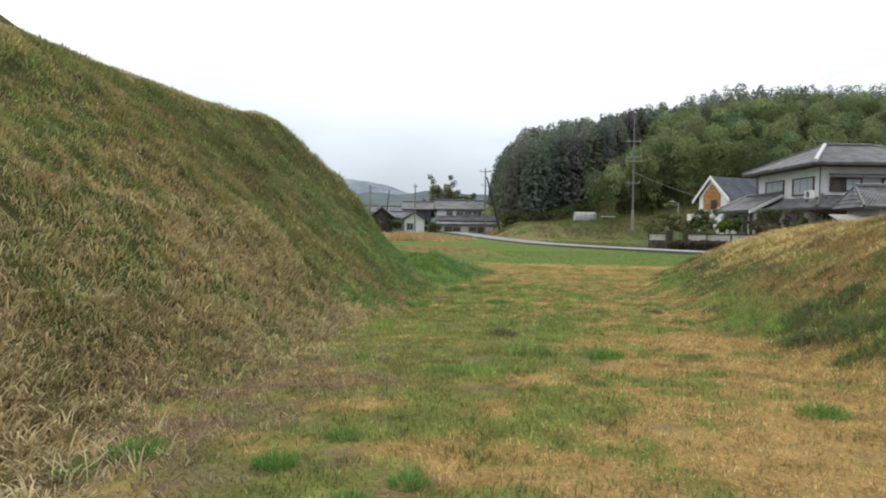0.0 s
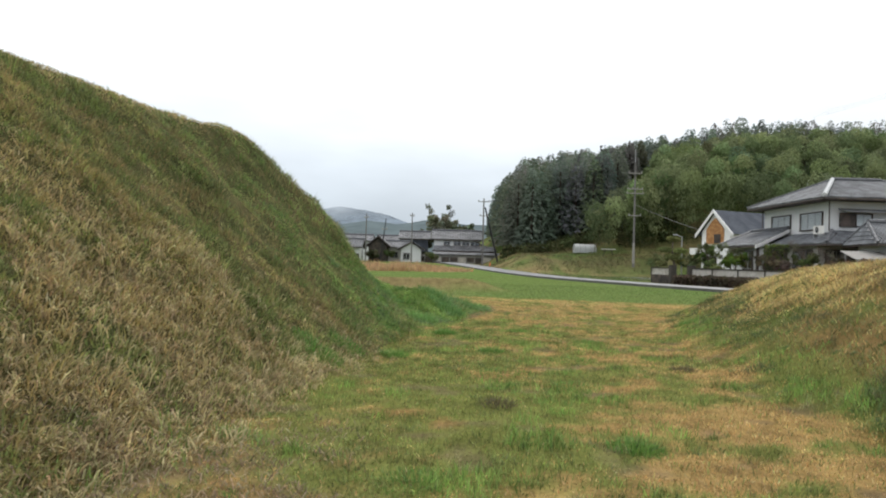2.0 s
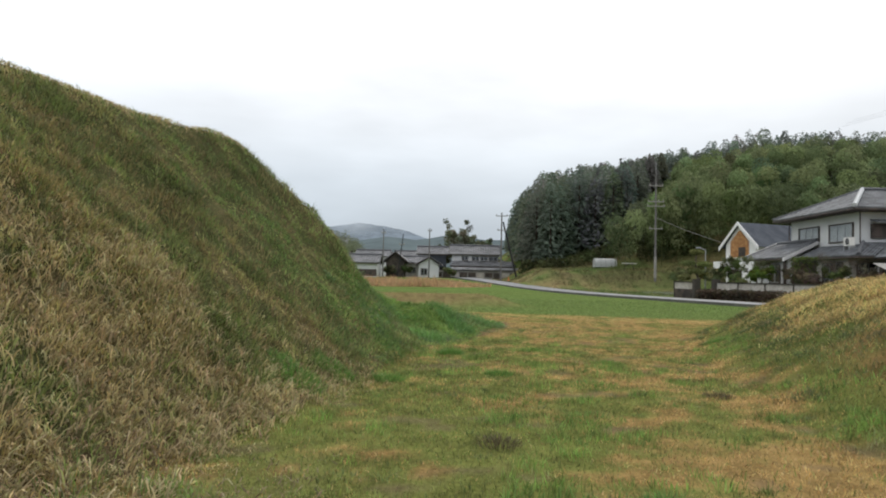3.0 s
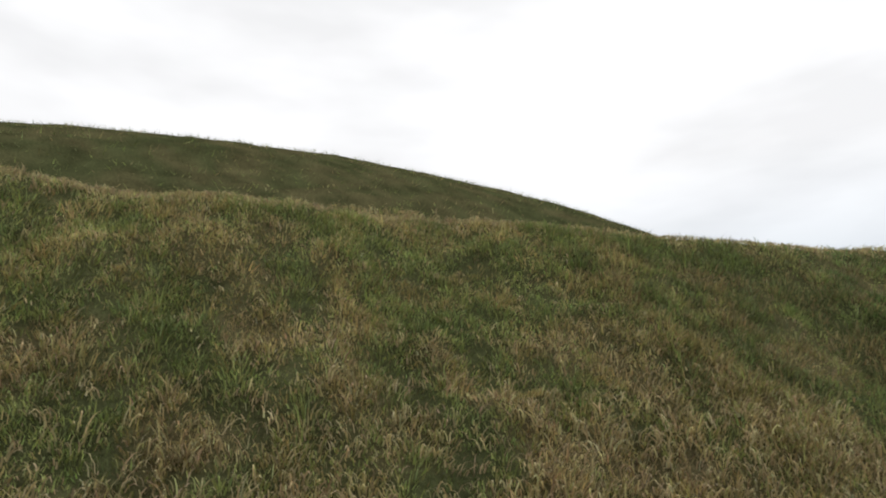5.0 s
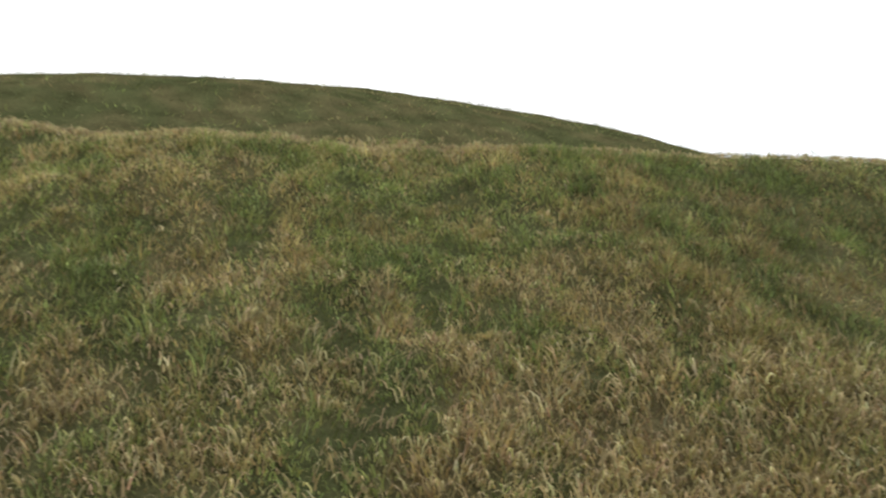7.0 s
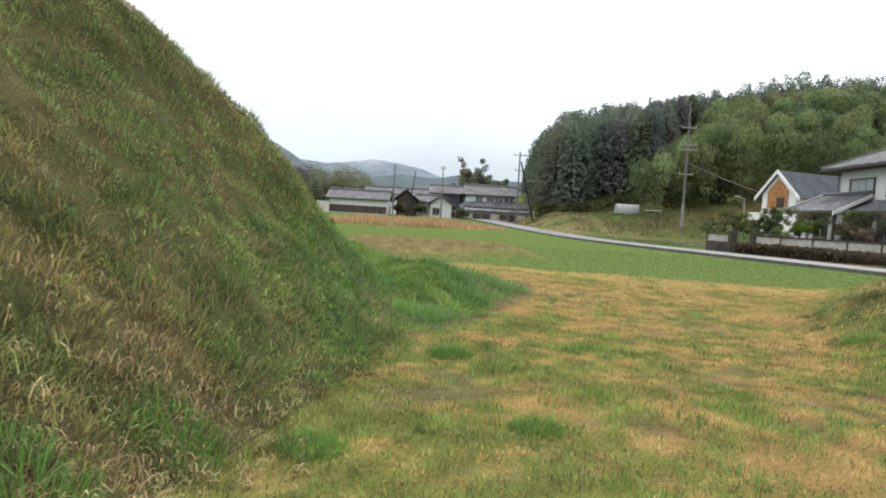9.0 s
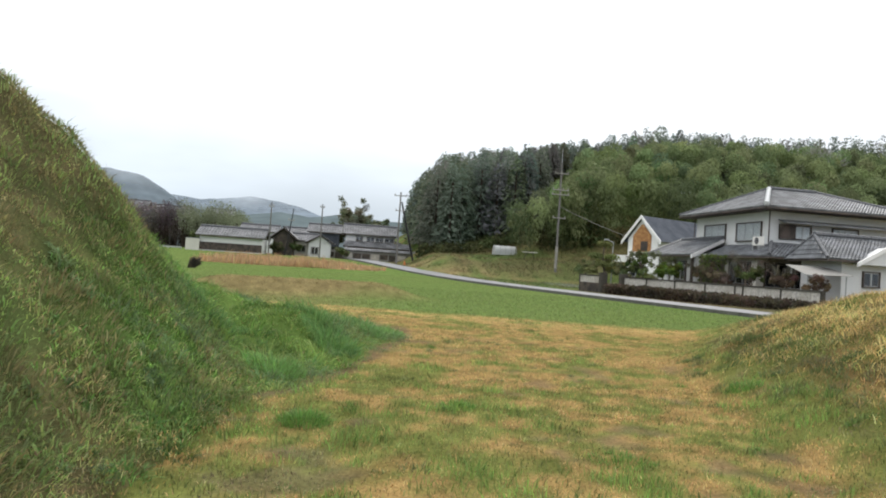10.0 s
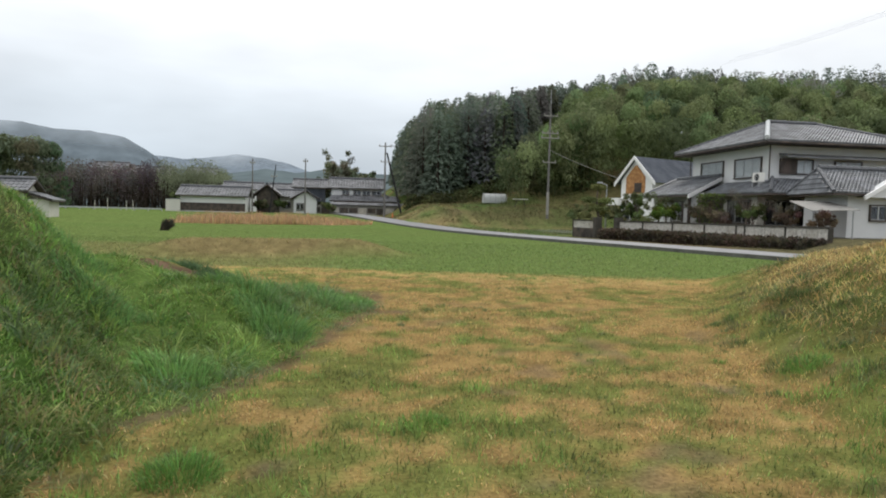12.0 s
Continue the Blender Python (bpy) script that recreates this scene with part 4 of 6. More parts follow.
def build_village():
    h = far_house(-1.0, 8.2, 135, 142, 1.0, 5.9, 7.75, "long two-storey white village house with grey tiled roof", windows=((1.0, 2.1, 4.75, 5.5), (3.0, 4.3, 4.75, 5.5), (4.7, 6.0, 4.75, 5.5), (6.4, 8.0, 4.75, 5.5)))
    a, b, c, d = (-1.4, 132.6, 3.55), (11.0, 132.6, 3.55), (11.0, 135, 4.6), (-1.0, 135, 4.6)
    part("pent_roof", Build().slab(a, b, c, d, 0.15), M_DARKWOOD, h)
    roof_planes(h, "pent_roof_tiles", [(a, b, c, d)], M_TILE_FAR, 0.5, 0.5)
    part("ground_floor", Build().box(-0.6, 11.0, 133.4, 135.0, 1.0, 3.6), M_DARKWOOD, h)
    part("side_wall", Build().box(8.2, 11.4, 135, 140, 1.0, 4.0), M_PLASTER, h)
    a, b, c, d = (8.2, 134.8, 5.2), (8.2, 140, 5.2), (12.0, 140, 3.8), (12.0, 134.8, 3.8)
    part("side_roof", Build().slab(a, b, c, d, 0.14), M_TILE_FAR, h)
    w = thing("boundary_wall", 5, 129, 1.0, "grey tiled boundary wall in front of the village house", "wall", kind="structure")
    part("wall", Build().box(-6.0, 13.4, 129.0, 129.3, 0.5, 2.7), M_CONC, w)
    for i in range(12):
        part("panel", Build().box(-5.8 + 1.6 * i, -4.4 + 1.6 * i, 128.9, 128.995, 1.2 + 0.25 * (i % 2), 2.3), M_STONE if i % 3 else M_BLOCK, w)
    cap = Build()
    tiled_plane(cap, (-1.0, 128.5, 2.75), (13.6, 128.5, 2.75), (13.6, 129.15, 3.2), (-1.0, 129.15, 3.2), 0.45, 0.35)
    tiled_plane(cap, (13.6, 129.8, 2.75), (-1.0, 129.8, 2.75), (-1.0, 129.15, 3.2), (13.6, 129.15, 3.2), 0.45, 0.35)
    part("coping_tiles", cap, M_TILE_FAR, w)
    far_house(-8.0, -2.4, 141, 147, 1.0, 6.0, 7.6, "blue-grey village house with a grey tiled roof behind others", wall=M_SLATE)
    far_house(-10.0, -6.4, 130, 135, 1.0, 3.9, 5.1, "small cream village house with a grey tiled roof", wall=M_CREAM, windows=((-9.2, -8.0, 2.0, 3.0),))
    far_house(-7.2, -3.4, 127.5, 132, 1.0, 3.6, 5.0, "small white gabled house facing the field", "y", windows=((-6.7, -5.6, 1.7, 2.8),))
    far_house(-24.0, -14.2, 120, 126, 1.0, 3.55, 5.0, "white plastered barn with dark boarded base and tiled roof", band=(1.2, 2.45))
    far_house(-13.2, -9.8, 126, 131, 1.0, 4.0, 5.8, "weathered barn with a dark gable front", "y", wall=M_STONE)
    far_house(-21.0, -14.6, 141, 147, 1.0, 5.3, 6.6, "white village house with a grey roof behind the barn", windows=((-19.5, -18.0, 3.6, 4.6),))
    far_house(-13.6, -8.6, 150, 156, 1.0, 5.4, 6.9, "distant white village house with a pale grey roof")
    shed = far_house(-36.5, -31.0, 85, 88, 0.4, 2.9, 4.1, "low shed with a grey green roof beside the grove", wall=M_CREAM)
    part("lean_to_wall", Build().box(-30.995, -28.7, 85.2, 87.6, 0.2, 2.1), M_CREAM, shed)
    roof_planes(shed, "lean_to_tiles", [((-28.2, 84.6, 1.98), (-28.2, 88.0, 1.98), (-30.99, 88.0, 2.8), (-30.99, 84.6, 2.8))], M_TILE_FAR, 0.5, 0.5)
    part("lean_to_roof", Build().slab((-28.2, 84.6, 1.96), (-28.2, 88.0, 1.96), (-30.99, 88.0, 2.78), (-30.99, 84.6, 2.78), 0.1), M_DARKWOOD, shed)
    far_house(60.0, 72.0, 84, 90, 3.0, 10.6, 12.6, "house with a pale grey roof on the wooded slope", wall=M_CREAM)
    far_house(-48, -40, 175, 182, 4, 9.2, 11.0, "distant house with a pale roof on the wooded rise")
    far_house(-58, -51, 180, 186, 4, 10.0, 12.0, "distant brown-roofed house on the wooded rise", wall=M_CREAM)
    far_house(-36, -30, 178, 184, 4, 9.0, 11.2, "distant grey-roofed house above the trees", wall=M_CREAM)
    b = thing("yard_wall", -25, 119.5, 1.0, "plain cream yard wall beside the barn", "wall", kind="structure")
    part("wall", Build().box(-26.0, -23.9, 119.4, 119.7, 0.4, 2.9), M_CREAM, b)
    part("coping", Build().box(-26.05, -23.85, 119.35, 119.75, 2.9, 3.0), M_TILE_FAR, b)
    g = thing("guard_rail", -31, 118, 0.8, "long low grey guard rail along the far field edge", "guard rail", kind="structure")
    part("rail", Build().box(-44, -26.2, 117.9, 118.05, 1.2, 1.42), M_STEEL, g)
    for i in range(10):
        part("post", Build().box(-43.9 + 1.95 * i, -43.75 + 1.95 * i, 118.05, 118.17, 0.5, 1.4), M_STEEL, g)


build_village()
for x, y, top in ((-35.4, 116.9, 1.4), (-33.7, 117.1, 1.8), (-31.0, 117.0, 1.5), (-30.1, 117.1, 1.5)):
    z = float(plain(np.array(x), np.array(y)))
    mp = thing("marker_post", x, y, z, "slim white roadside marker post at the field's edge", "post", "roadside marker posts")
    part("post", Build().tube([(x, y, z - 0.2), (x, y, z + top - 0.15)], 0.06, 8), M_BLOCK, mp)
    part("cap", Build().tube([(x, y, z + top - 0.15), (x, y, z + top)], [0.1, 0.06], 8), M_CONC, mp)


def build_tunnel():
    x0, y0, z0 = 23.4, 108.0, float(plain(np.array(23.4), np.array(108.0)))
    t = thing("greenhouse_tunnel", x0, y0, z0, "small rounded greenhouse tunnel covered in milky plastic film", "greenhouse")
    b = Build()
    n, ln, r, h = 14, 3.3, 1.0, 1.4
    prof = [(-r * math.cos(math.pi * k / n), h * math.sin(math.pi * k / n) ** 0.7) for k in range(n + 1)]
    k = 10
    for i in range(k):
        xa, xb = x0 - ln / 2 + ln * i / k, x0 - ln / 2 + ln * (i + 1) / k
        for (u0, v0), (u1, v1) in zip(prof[:-1], prof[1:]):
            b.add([(xa, y0 + u0, z0 + v0), (xb, y0 + u0, z0 + v0), (xb, y0 + u1, z0 + v1), (xa, y0 + u1, z0 + v1)], [(0, 1, 2, 3)])
    for xe in (x0 - ln / 2, x0 + ln / 2):
        b.add([(xe, y0 + u, z0 + v) for u, v in prof], [tuple(range(n + 1))])
    part("film", b, M_FILM, t)
    for i in range(5):
        xe = x0 - ln / 2 + ln * i / 4
        part("hoop", Build().tube([(xe, y0 + u * 1.02, z0 + v * 1.02) for u, v in prof], 0.03, 5), M_STEEL, t)
    s = thing("field_stand", 25.2, 100, float(plain(np.array(25.2), np.array(100.0))), "small pale table-like stand in the terrace field", "stand")
    zt = s.location.z
    part("board", Build().box(24.2, 26.2, 99.6, 100.4, zt + 1.0, zt + 1.1), M_CREAM, s)
    for dx in (-0.8, 0.8):
        part("leg", Build().tube([(25.2 + dx, 100, zt - 0.1), (25.2 + dx * 0.5, 100, zt + 1.02)], 0.05, 6), M_DARKWOOD, s)


build_tunnel()
cone = thing("traffic_cone", 8.6, 112, float(plain(np.array(8.6), np.array(112.0))), "orange traffic cone at the roadside", "traffic cone")
zc = cone.location.z
part("body", Build().tube([(8.6, 112, zc + 0.04), (8.6, 112, zc + 0.75)], [0.2, 0.05], 12), M_ORANGE, cone)
part("base", Build().box(8.35, 8.85, 111.75, 112.25, zc - 0.02, zc + 0.05), M_ORANGE, cone)

# ---- backdrop mountains in the mist ----


def ridge_backdrop(name, y, knots, mat, label, rough):
    xs = np.linspace(knots[0][0], knots[-1][0], 260)
    z = np.interp(xs, [k[0] for k in knots], [k[1] for k in knots])
    kern = np.hanning(9)
    z[4:-4] = np.convolve(z, kern / kern.sum(), "valid")
    z = z + (fbm(xs, xs * 0 + y, rough * 14, 81, 5) - 0.5) * rough * 2
    b = Build()
    n = len(xs)
    depth = ((0, 0.0), (60, 0.55), (140, 1.0), (260, 0.4), (360, -0.1))
    verts = [(x, y + d, -5 + (h + 5) * f) for d, f in depth for x, h in zip(xs, z)]
    faces = [(r * n + i, r * n + i + 1, (r + 1) * n + i + 1, (r + 1) * n + i) for r in range(len(depth) - 1) for i in range(n - 1)]
    b.add(verts, faces)
    tagged(part(name, b, mat, smooth=True), label, "mountain", kind="structure")


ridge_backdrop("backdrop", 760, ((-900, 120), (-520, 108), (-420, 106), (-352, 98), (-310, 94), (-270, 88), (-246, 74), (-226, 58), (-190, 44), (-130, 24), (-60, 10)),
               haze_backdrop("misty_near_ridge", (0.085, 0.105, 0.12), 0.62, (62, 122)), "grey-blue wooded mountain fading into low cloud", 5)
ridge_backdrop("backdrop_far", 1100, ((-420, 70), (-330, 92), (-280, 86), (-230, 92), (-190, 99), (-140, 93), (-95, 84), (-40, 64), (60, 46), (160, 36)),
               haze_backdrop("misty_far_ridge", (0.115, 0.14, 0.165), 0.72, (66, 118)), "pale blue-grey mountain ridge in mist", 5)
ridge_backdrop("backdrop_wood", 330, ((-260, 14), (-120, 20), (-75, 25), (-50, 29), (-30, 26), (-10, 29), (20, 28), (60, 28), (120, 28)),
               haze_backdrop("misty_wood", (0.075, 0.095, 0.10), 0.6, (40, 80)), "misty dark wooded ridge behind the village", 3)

# ---- woods, trees and shrubs ----


def leaf_cloud(centres, radii, count, size, colours, shell=0.55, flat=1.0, droop=0.0, vary=0.28):
    """Leaf sprays, each one small triangle, scattered through ellipsoids. Returns vertices, faces and colours."""
    n = len(centres)
    idx = np.repeat(np.arange(n), count)
    d = RNG.normal(size=(len(idx), 3))
    d /= np.linalg.norm(d, axis=1)[:, None]
    r = shell + (1 - shell) * RNG.random(len(idx)) ** 0.6
    p = centres[idx] + d * radii[idx] * r[:, None]
    a = RNG.normal(size=(len(idx), 3))
    a[:, 2] = a[:, 2] * flat - droop
    a /= np.linalg.norm(a, axis=1)[:, None]
    b = np.cross(a, RNG.normal(size=(len(idx), 3)))
    b /= np.linalg.norm(b, axis=1)[:, None]
    s = (size[idx] if np.ndim(size) else size) * (0.6 + 0.8 * RNG.random(len(idx)))
    s = np.asarray(s)[:, None]
    v = np.stack((p - b * s * 0.45, p + b * s * 0.45, p + a * s * 1.3), 1).reshape(-1, 3)
    f = np.arange(len(v)).reshape(-1, 3)
    c = colours[idx] * (1 - vary + 2 * vary * RNG.random((len(idx), 1)))
    return v, f, np.repeat(c, 3, axis=0)


def plume_cloud(centres, radii, count, size, colours, vary=0.15):
    """Leaf sprays that lie over domes like shingles, drooping outwards and down."""
    n = len(centres)
    i = np.repeat(np.arange(n), count)
    m = len(i)
    d = RNG.normal(size=(m, 3))
    d[:, 2] = np.abs(d[:, 2]) * 1.1 - 0.35
    d /= np.linalg.norm(d, axis=1)[:, None]
    p = centres[i] + d * radii[i] * (0.72 + 0.34 * RNG.random((m, 1)))
    a = d * d[:, 2:] - np.array((0, 0, 1.0)) + 0.35 * RNG.normal(size=(m, 3))
    a /= np.linalg.norm(a, axis=1)[:, None]
    b = np.cross(d, a) + 0.3 * RNG.normal(size=(m, 3))
    b /= np.linalg.norm(b, axis=1)[:, None]
    s = size * (0.6 + 0.8 * RNG.random((m, 1)))
    v = np.stack((p - b * s * 0.45, p + b * s * 0.45, p + a * s * 1.4), 1).reshape(-1, 3)
    c = colours[i] * (1 - vary + 2 * vary * RNG.random((m, 1)))
    return v, np.arange(len(v)).reshape(-1, 3), np.repeat(c, 3, axis=0)


def join(*sets):
    v, f, c, k = [], [], [], 0
    for a, b, d in sets:
        v.append(a), f.append(b + k), c.append(d)
        k += len(a)
    return np.concatenate(v), np.concatenate(f), np.concatenate(c)


def trunk_set(base, height, radius, colour, sides=5):
    """Tapered upright trunks as triangles."""
    n = len(base)
    ang = np.arange(sides) * 2 * np.pi / sides
    ring = np.stack((np.cos(ang), np.sin(ang), 0 * ang), 1)
    low = base[:, None] + ring[None] * radius[:, None, None]
    high = base[:, None] + ring[None] * radius[:, None, None] * 0.35 + np.array((0, 0, 1.0)) * height[:, None, None]
    v = np.concatenate((low, high), 1).reshape(-1, 3)
    k = np.arange(sides)
    k2 = (k + 1) % sides
    f = np.concatenate((np.stack((k, k2, sides + k2), 1), np.stack((k, sides + k2, sides + k), 1)))
    f = (np.arange(n)[:, None, None] * 2 * sides + f[None]).reshape(-1, 3)
    return v, f, np.tile(np.array(colour), (len(v), 1))


def conifers(xy, height, tint, leaves, low=0.08):
    """Cedars: a straight trunk and a ragged cone of drooping sprays."""
    n = len(xy)
    z = plain(xy[:, 0], xy[:, 1])
    i = np.repeat(np.arange(n), leaves)
    m = len(i)
    f = low + (1 - low) * (1 - (1 - RNG.random(m)) ** 0.72)
    a = RNG.uniform(0, 2 * np.pi, m)
    full = (1.7 + 0.09 * height) * (0.8 + 0.4 * RNG.random(n))
    r = full[i] * (1.02 - f) ** 0.55 * (0.5 + 0.55 * RNG.random(m) ** 0.5) * (1 + 0.2 * np.sin(3 * a + 17 * f + 5 * full[i]))
    d = np.stack((np.cos(a), np.sin(a)), 1)
    p = np.c_[xy[i] + d * r[:, None], z[i] + height[i] * f - 0.15 * r]
    out = np.c_[d, np.full(m, -0.5)] + 0.45 * RNG.normal(size=(m, 3))
    out /= np.linalg.norm(out, axis=1)[:, None]
    side = np.c_[-d[:, 1], d[:, 0], np.zeros(m)] + 0.5 * RNG.normal(size=(m, 3))
    side /= np.linalg.norm(side, axis=1)[:, None]
    s = ((0.40 + 0.2 * (1 - f)) * (0.6 + 0.8 * RNG.random(m)))[:, None]
    v = np.stack((p - out * s * 0.4 - side * s * 0.45, p - out * s * 0.4 + side * s * 0.45, p + out * s), 1).reshape(-1, 3)
    c = tint[i] * (0.94 + 0.12 * RNG.random((m, 1)))
    crown = v, np.arange(len(v)).reshape(-1, 3), np.repeat(c, 3, axis=0)
    return join(trunk_set(np.c_[xy, z - 0.3], height * 0.8, 0.2 + 0.008 * height, (0.07, 0.055, 0.045)), crown)


def bamboo(xy, height, tint, skirt=0):
    """Bamboo: thin culms whose heads arch over in rounded, feathery plumes."""
    z = plain(xy[:, 0], xy[:, 1])
    n = len(xy)
    sets = [trunk_set(np.c_[xy, z - 0.3], height * 0.85, 0.06 + 0 * height, (0.13, 0.15, 0.06), 4)]
    for k in range(skirt):
        ctr = np.c_[xy + RNG.normal(size=(n, 2)) * 0.5, z + height * (0.06 + 0.12 * k)]
        # The skirt's tint is darkened too, like the lower tiers below.
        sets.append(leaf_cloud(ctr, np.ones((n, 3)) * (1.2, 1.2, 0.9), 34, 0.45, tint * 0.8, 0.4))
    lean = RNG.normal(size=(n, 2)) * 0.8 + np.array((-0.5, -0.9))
    # Light is put into the tint: plume heads paler, lower tiers darker.
    for f, w, count, top_lit in ((0.38, 1.2, 70, 0.85), (0.60, 1.4, 120, 0.9), (0.84, 1.6, 300, 1.1)):
        ctr = np.c_[xy + lean * f ** 3 + RNG.normal(size=(n, 2)) * 1.0 * (1.1 - f), z + height * f]
        rad = np.ones((n, 3)) * (w, w, w * 1.2) * (0.75 + 0.5 * RNG.random((n, 1)))
        seen = (xy[:, 1] < 122) | (f > 0.55) | (skirt > 0)
        sets.append(plume_cloud(ctr[seen], rad[seen], count, 0.33, tint[seen] * top_lit))
    return join(*sets)


def thin_out(p, gap):
    """Leaves out the points that crowd others."""
    kept = []
    for q in p:
        if all((q[0] - k[0]) ** 2 + (q[1] - k[1]) ** 2 > gap * gap for k in kept):
            kept.append(q)
    return np.array(kept)


def scatter(n, x0, x1, y0, y1, keep):
    p = np.c_[RNG.uniform(x0, x1, n), RNG.uniform(y0, y1, n)]
    return p[keep(p[:, 0], p[:, 1])]


def tones(n, base, jitter=0.25):
    return np.array(base) * (1 + jitter * RNG.normal(size=(n, 1))).clip(0.5, 1.6) * (1 + 0.08 * RNG.normal(size=(n, 3)))


ced = scatter(5200, 11, 150, 116, 165, lambda x, y: (x > 13 + 0.0 * y) & ((y > 146) | (x < 24 + 0.62 * (y - 112))) & (y > 118 + 0.05 * x))
ced = thin_out(ced, 2.0)


def room(p, line, y_line):
    """The height from the ground to a skyline given at the distance y_line."""
    k = (p[:, 1] - 12) / (y_line - 12)
    top = 0.8 + np.interp(1.3 + (p[:, 0] - 1.3) / k, [q[0] for q in line], [q[1] for q in line])
    return 1.7 + (top - 1.7) * k - plain(p[:, 0], p[:, 1])


CEDAR_LINE = ((8, 10), (12.2, 16), (14, 18.8), (18.6, 23.0), (23.3, 24.2), (35.5, 26), (48, 29), (54, 30), (67, 34), (87, 33.4), (101, 33.8), (125, 37))
BAMBOO_LINE = ((20, 7), (26, 10.5), (31, 13.6), (35.4, 17.4), (41.7, 21.2), (52.8, 23.0), (62.4, 24.2), (72.2, 24.6), (89.4, 25.2), (130, 26))
hgt = np.clip(room(ced, CEDAR_LINE, 150) + 0.8, 6, 18.5) * (0.84 + 0.22 * RNG.random(len(ced)))
edge = (ced[:, 1] < 129) | (ced[:, 0] < 17)
# Leaf colour is raised to carry the pale haze over the distant wood.
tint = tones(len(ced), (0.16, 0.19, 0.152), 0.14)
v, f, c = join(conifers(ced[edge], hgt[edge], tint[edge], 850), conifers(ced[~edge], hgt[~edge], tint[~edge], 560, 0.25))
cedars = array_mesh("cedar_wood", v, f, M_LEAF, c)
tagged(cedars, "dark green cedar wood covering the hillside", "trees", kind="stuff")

bam = scatter(4200, 23, 150, 92, 146, lambda x, y: (x > 25.5 + 0.62 * np.maximum(y - 106, -6)) & (y > 96 + 0.02 * x) & ((x > 48) | (y > 100)))
bam = thin_out(bam, 2.3)
# The base tone is lifted for haze, as in the cedars.
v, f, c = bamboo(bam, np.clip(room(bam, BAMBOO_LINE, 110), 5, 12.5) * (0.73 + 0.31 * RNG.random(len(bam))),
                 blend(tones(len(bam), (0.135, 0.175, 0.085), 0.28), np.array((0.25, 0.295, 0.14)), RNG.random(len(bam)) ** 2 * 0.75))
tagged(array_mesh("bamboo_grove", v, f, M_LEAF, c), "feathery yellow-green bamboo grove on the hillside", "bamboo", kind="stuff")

under = scatter(500, 12, 60, 104, 122, lambda x, y: (y > 112 + 0.1 * x - (x > 30) * 10) & (y < 122 - (x > 40) * 14))
ctr = np.c_[under, plain(under[:, 0], under[:, 1]) + 0.4]
v, f, c = leaf_cloud(ctr, np.ones((len(under), 3)) * (1.5, 1.5, 1.3), 60, 0.4, tones(len(under), (0.085, 0.10, 0.045)))
tagged(array_mesh("undergrowth", v, f, M_LEAF, c), "dark shrubby undergrowth along the foot of the wood", "shrubs", kind="stuff")

grove = scatter(170, -96, -42, 118, 130, lambda x, y: x < -43)
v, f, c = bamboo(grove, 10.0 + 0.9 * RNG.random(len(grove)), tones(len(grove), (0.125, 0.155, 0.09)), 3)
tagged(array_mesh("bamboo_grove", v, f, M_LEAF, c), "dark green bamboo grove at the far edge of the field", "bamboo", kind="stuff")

line = scatter(420, -62, -24, 152, 172, lambda x, y: x < -23)
ctr = np.c_[line, plain(line[:, 0], line[:, 1]) + 1.5 + 7.0 * RNG.random(len(line)) * (0.75 + 0.35 * value_noise(line[:, 0], line[:, 1], 7, 4))]
warm = blend(tones(len(line), (0.135, 0.12, 0.11), 0.15), np.array((0.20, 0.235, 0.145)), (line[:, 0] > -36) * 0.85)
v, f, c = leaf_cloud(ctr, np.ones((len(line), 3)) * (1.8, 1.8, 2.4), 150, 0.26, warm, 0.3, 1.0, 0.0, 0.12)
t2 = trunk_set(np.c_[line, plain(line[:, 0], line[:, 1]) - 0.2], 6 + 0 * line[:, 0], 0.14 + 0 * line[:, 0], (0.07, 0.055, 0.045))
v, f, c = join((v, f, c), t2)
tagged(array_mesh("tree_line", v, f, M_LEAF, c), "brownish leafless and evergreen trees behind the field", "trees", kind="stuff")

reed = scatter(12000, -18, 4.5, 78, 92, lambda x, y: (y > 79 + 5 * value_noise(x, y, 5, 8) + 0.15 * x) & (x > -17 + 3 * value_noise(x, y, 3, 9)) & (x < 1 + 4 * value_noise(x, y, 4, 5)))
n = len(reed)
ctr = np.c_[reed, plain(reed[:, 0], reed[:, 1])]
top = ctr + np.c_[RNG.normal(size=(n, 2)) * 0.2, (0.3 + 0.7 * RNG.random(n)) * (0.3 + 1.3 * value_noise(reed[:, 0], reed[:, 1], 1.4, 6)) * (1 - 0.5 * soft((reed[:, 0] + 4) / 6))]
side = np.c_[RNG.normal(size=(n, 2)) * 0.035, np.zeros(n)]
v = np.stack((ctr - side, ctr + side, top), 1).reshape(-1, 3)
c = np.repeat(tones(n, (0.46, 0.31, 0.17), 0.2), 3, axis=0)
tagged(array_mesh("dry_reeds", v, np.arange(len(v)).reshape(-1, 3), M_BLADE, c), "strip of orange-brown dry reeds at the field's far side", "reeds", kind="stuff")


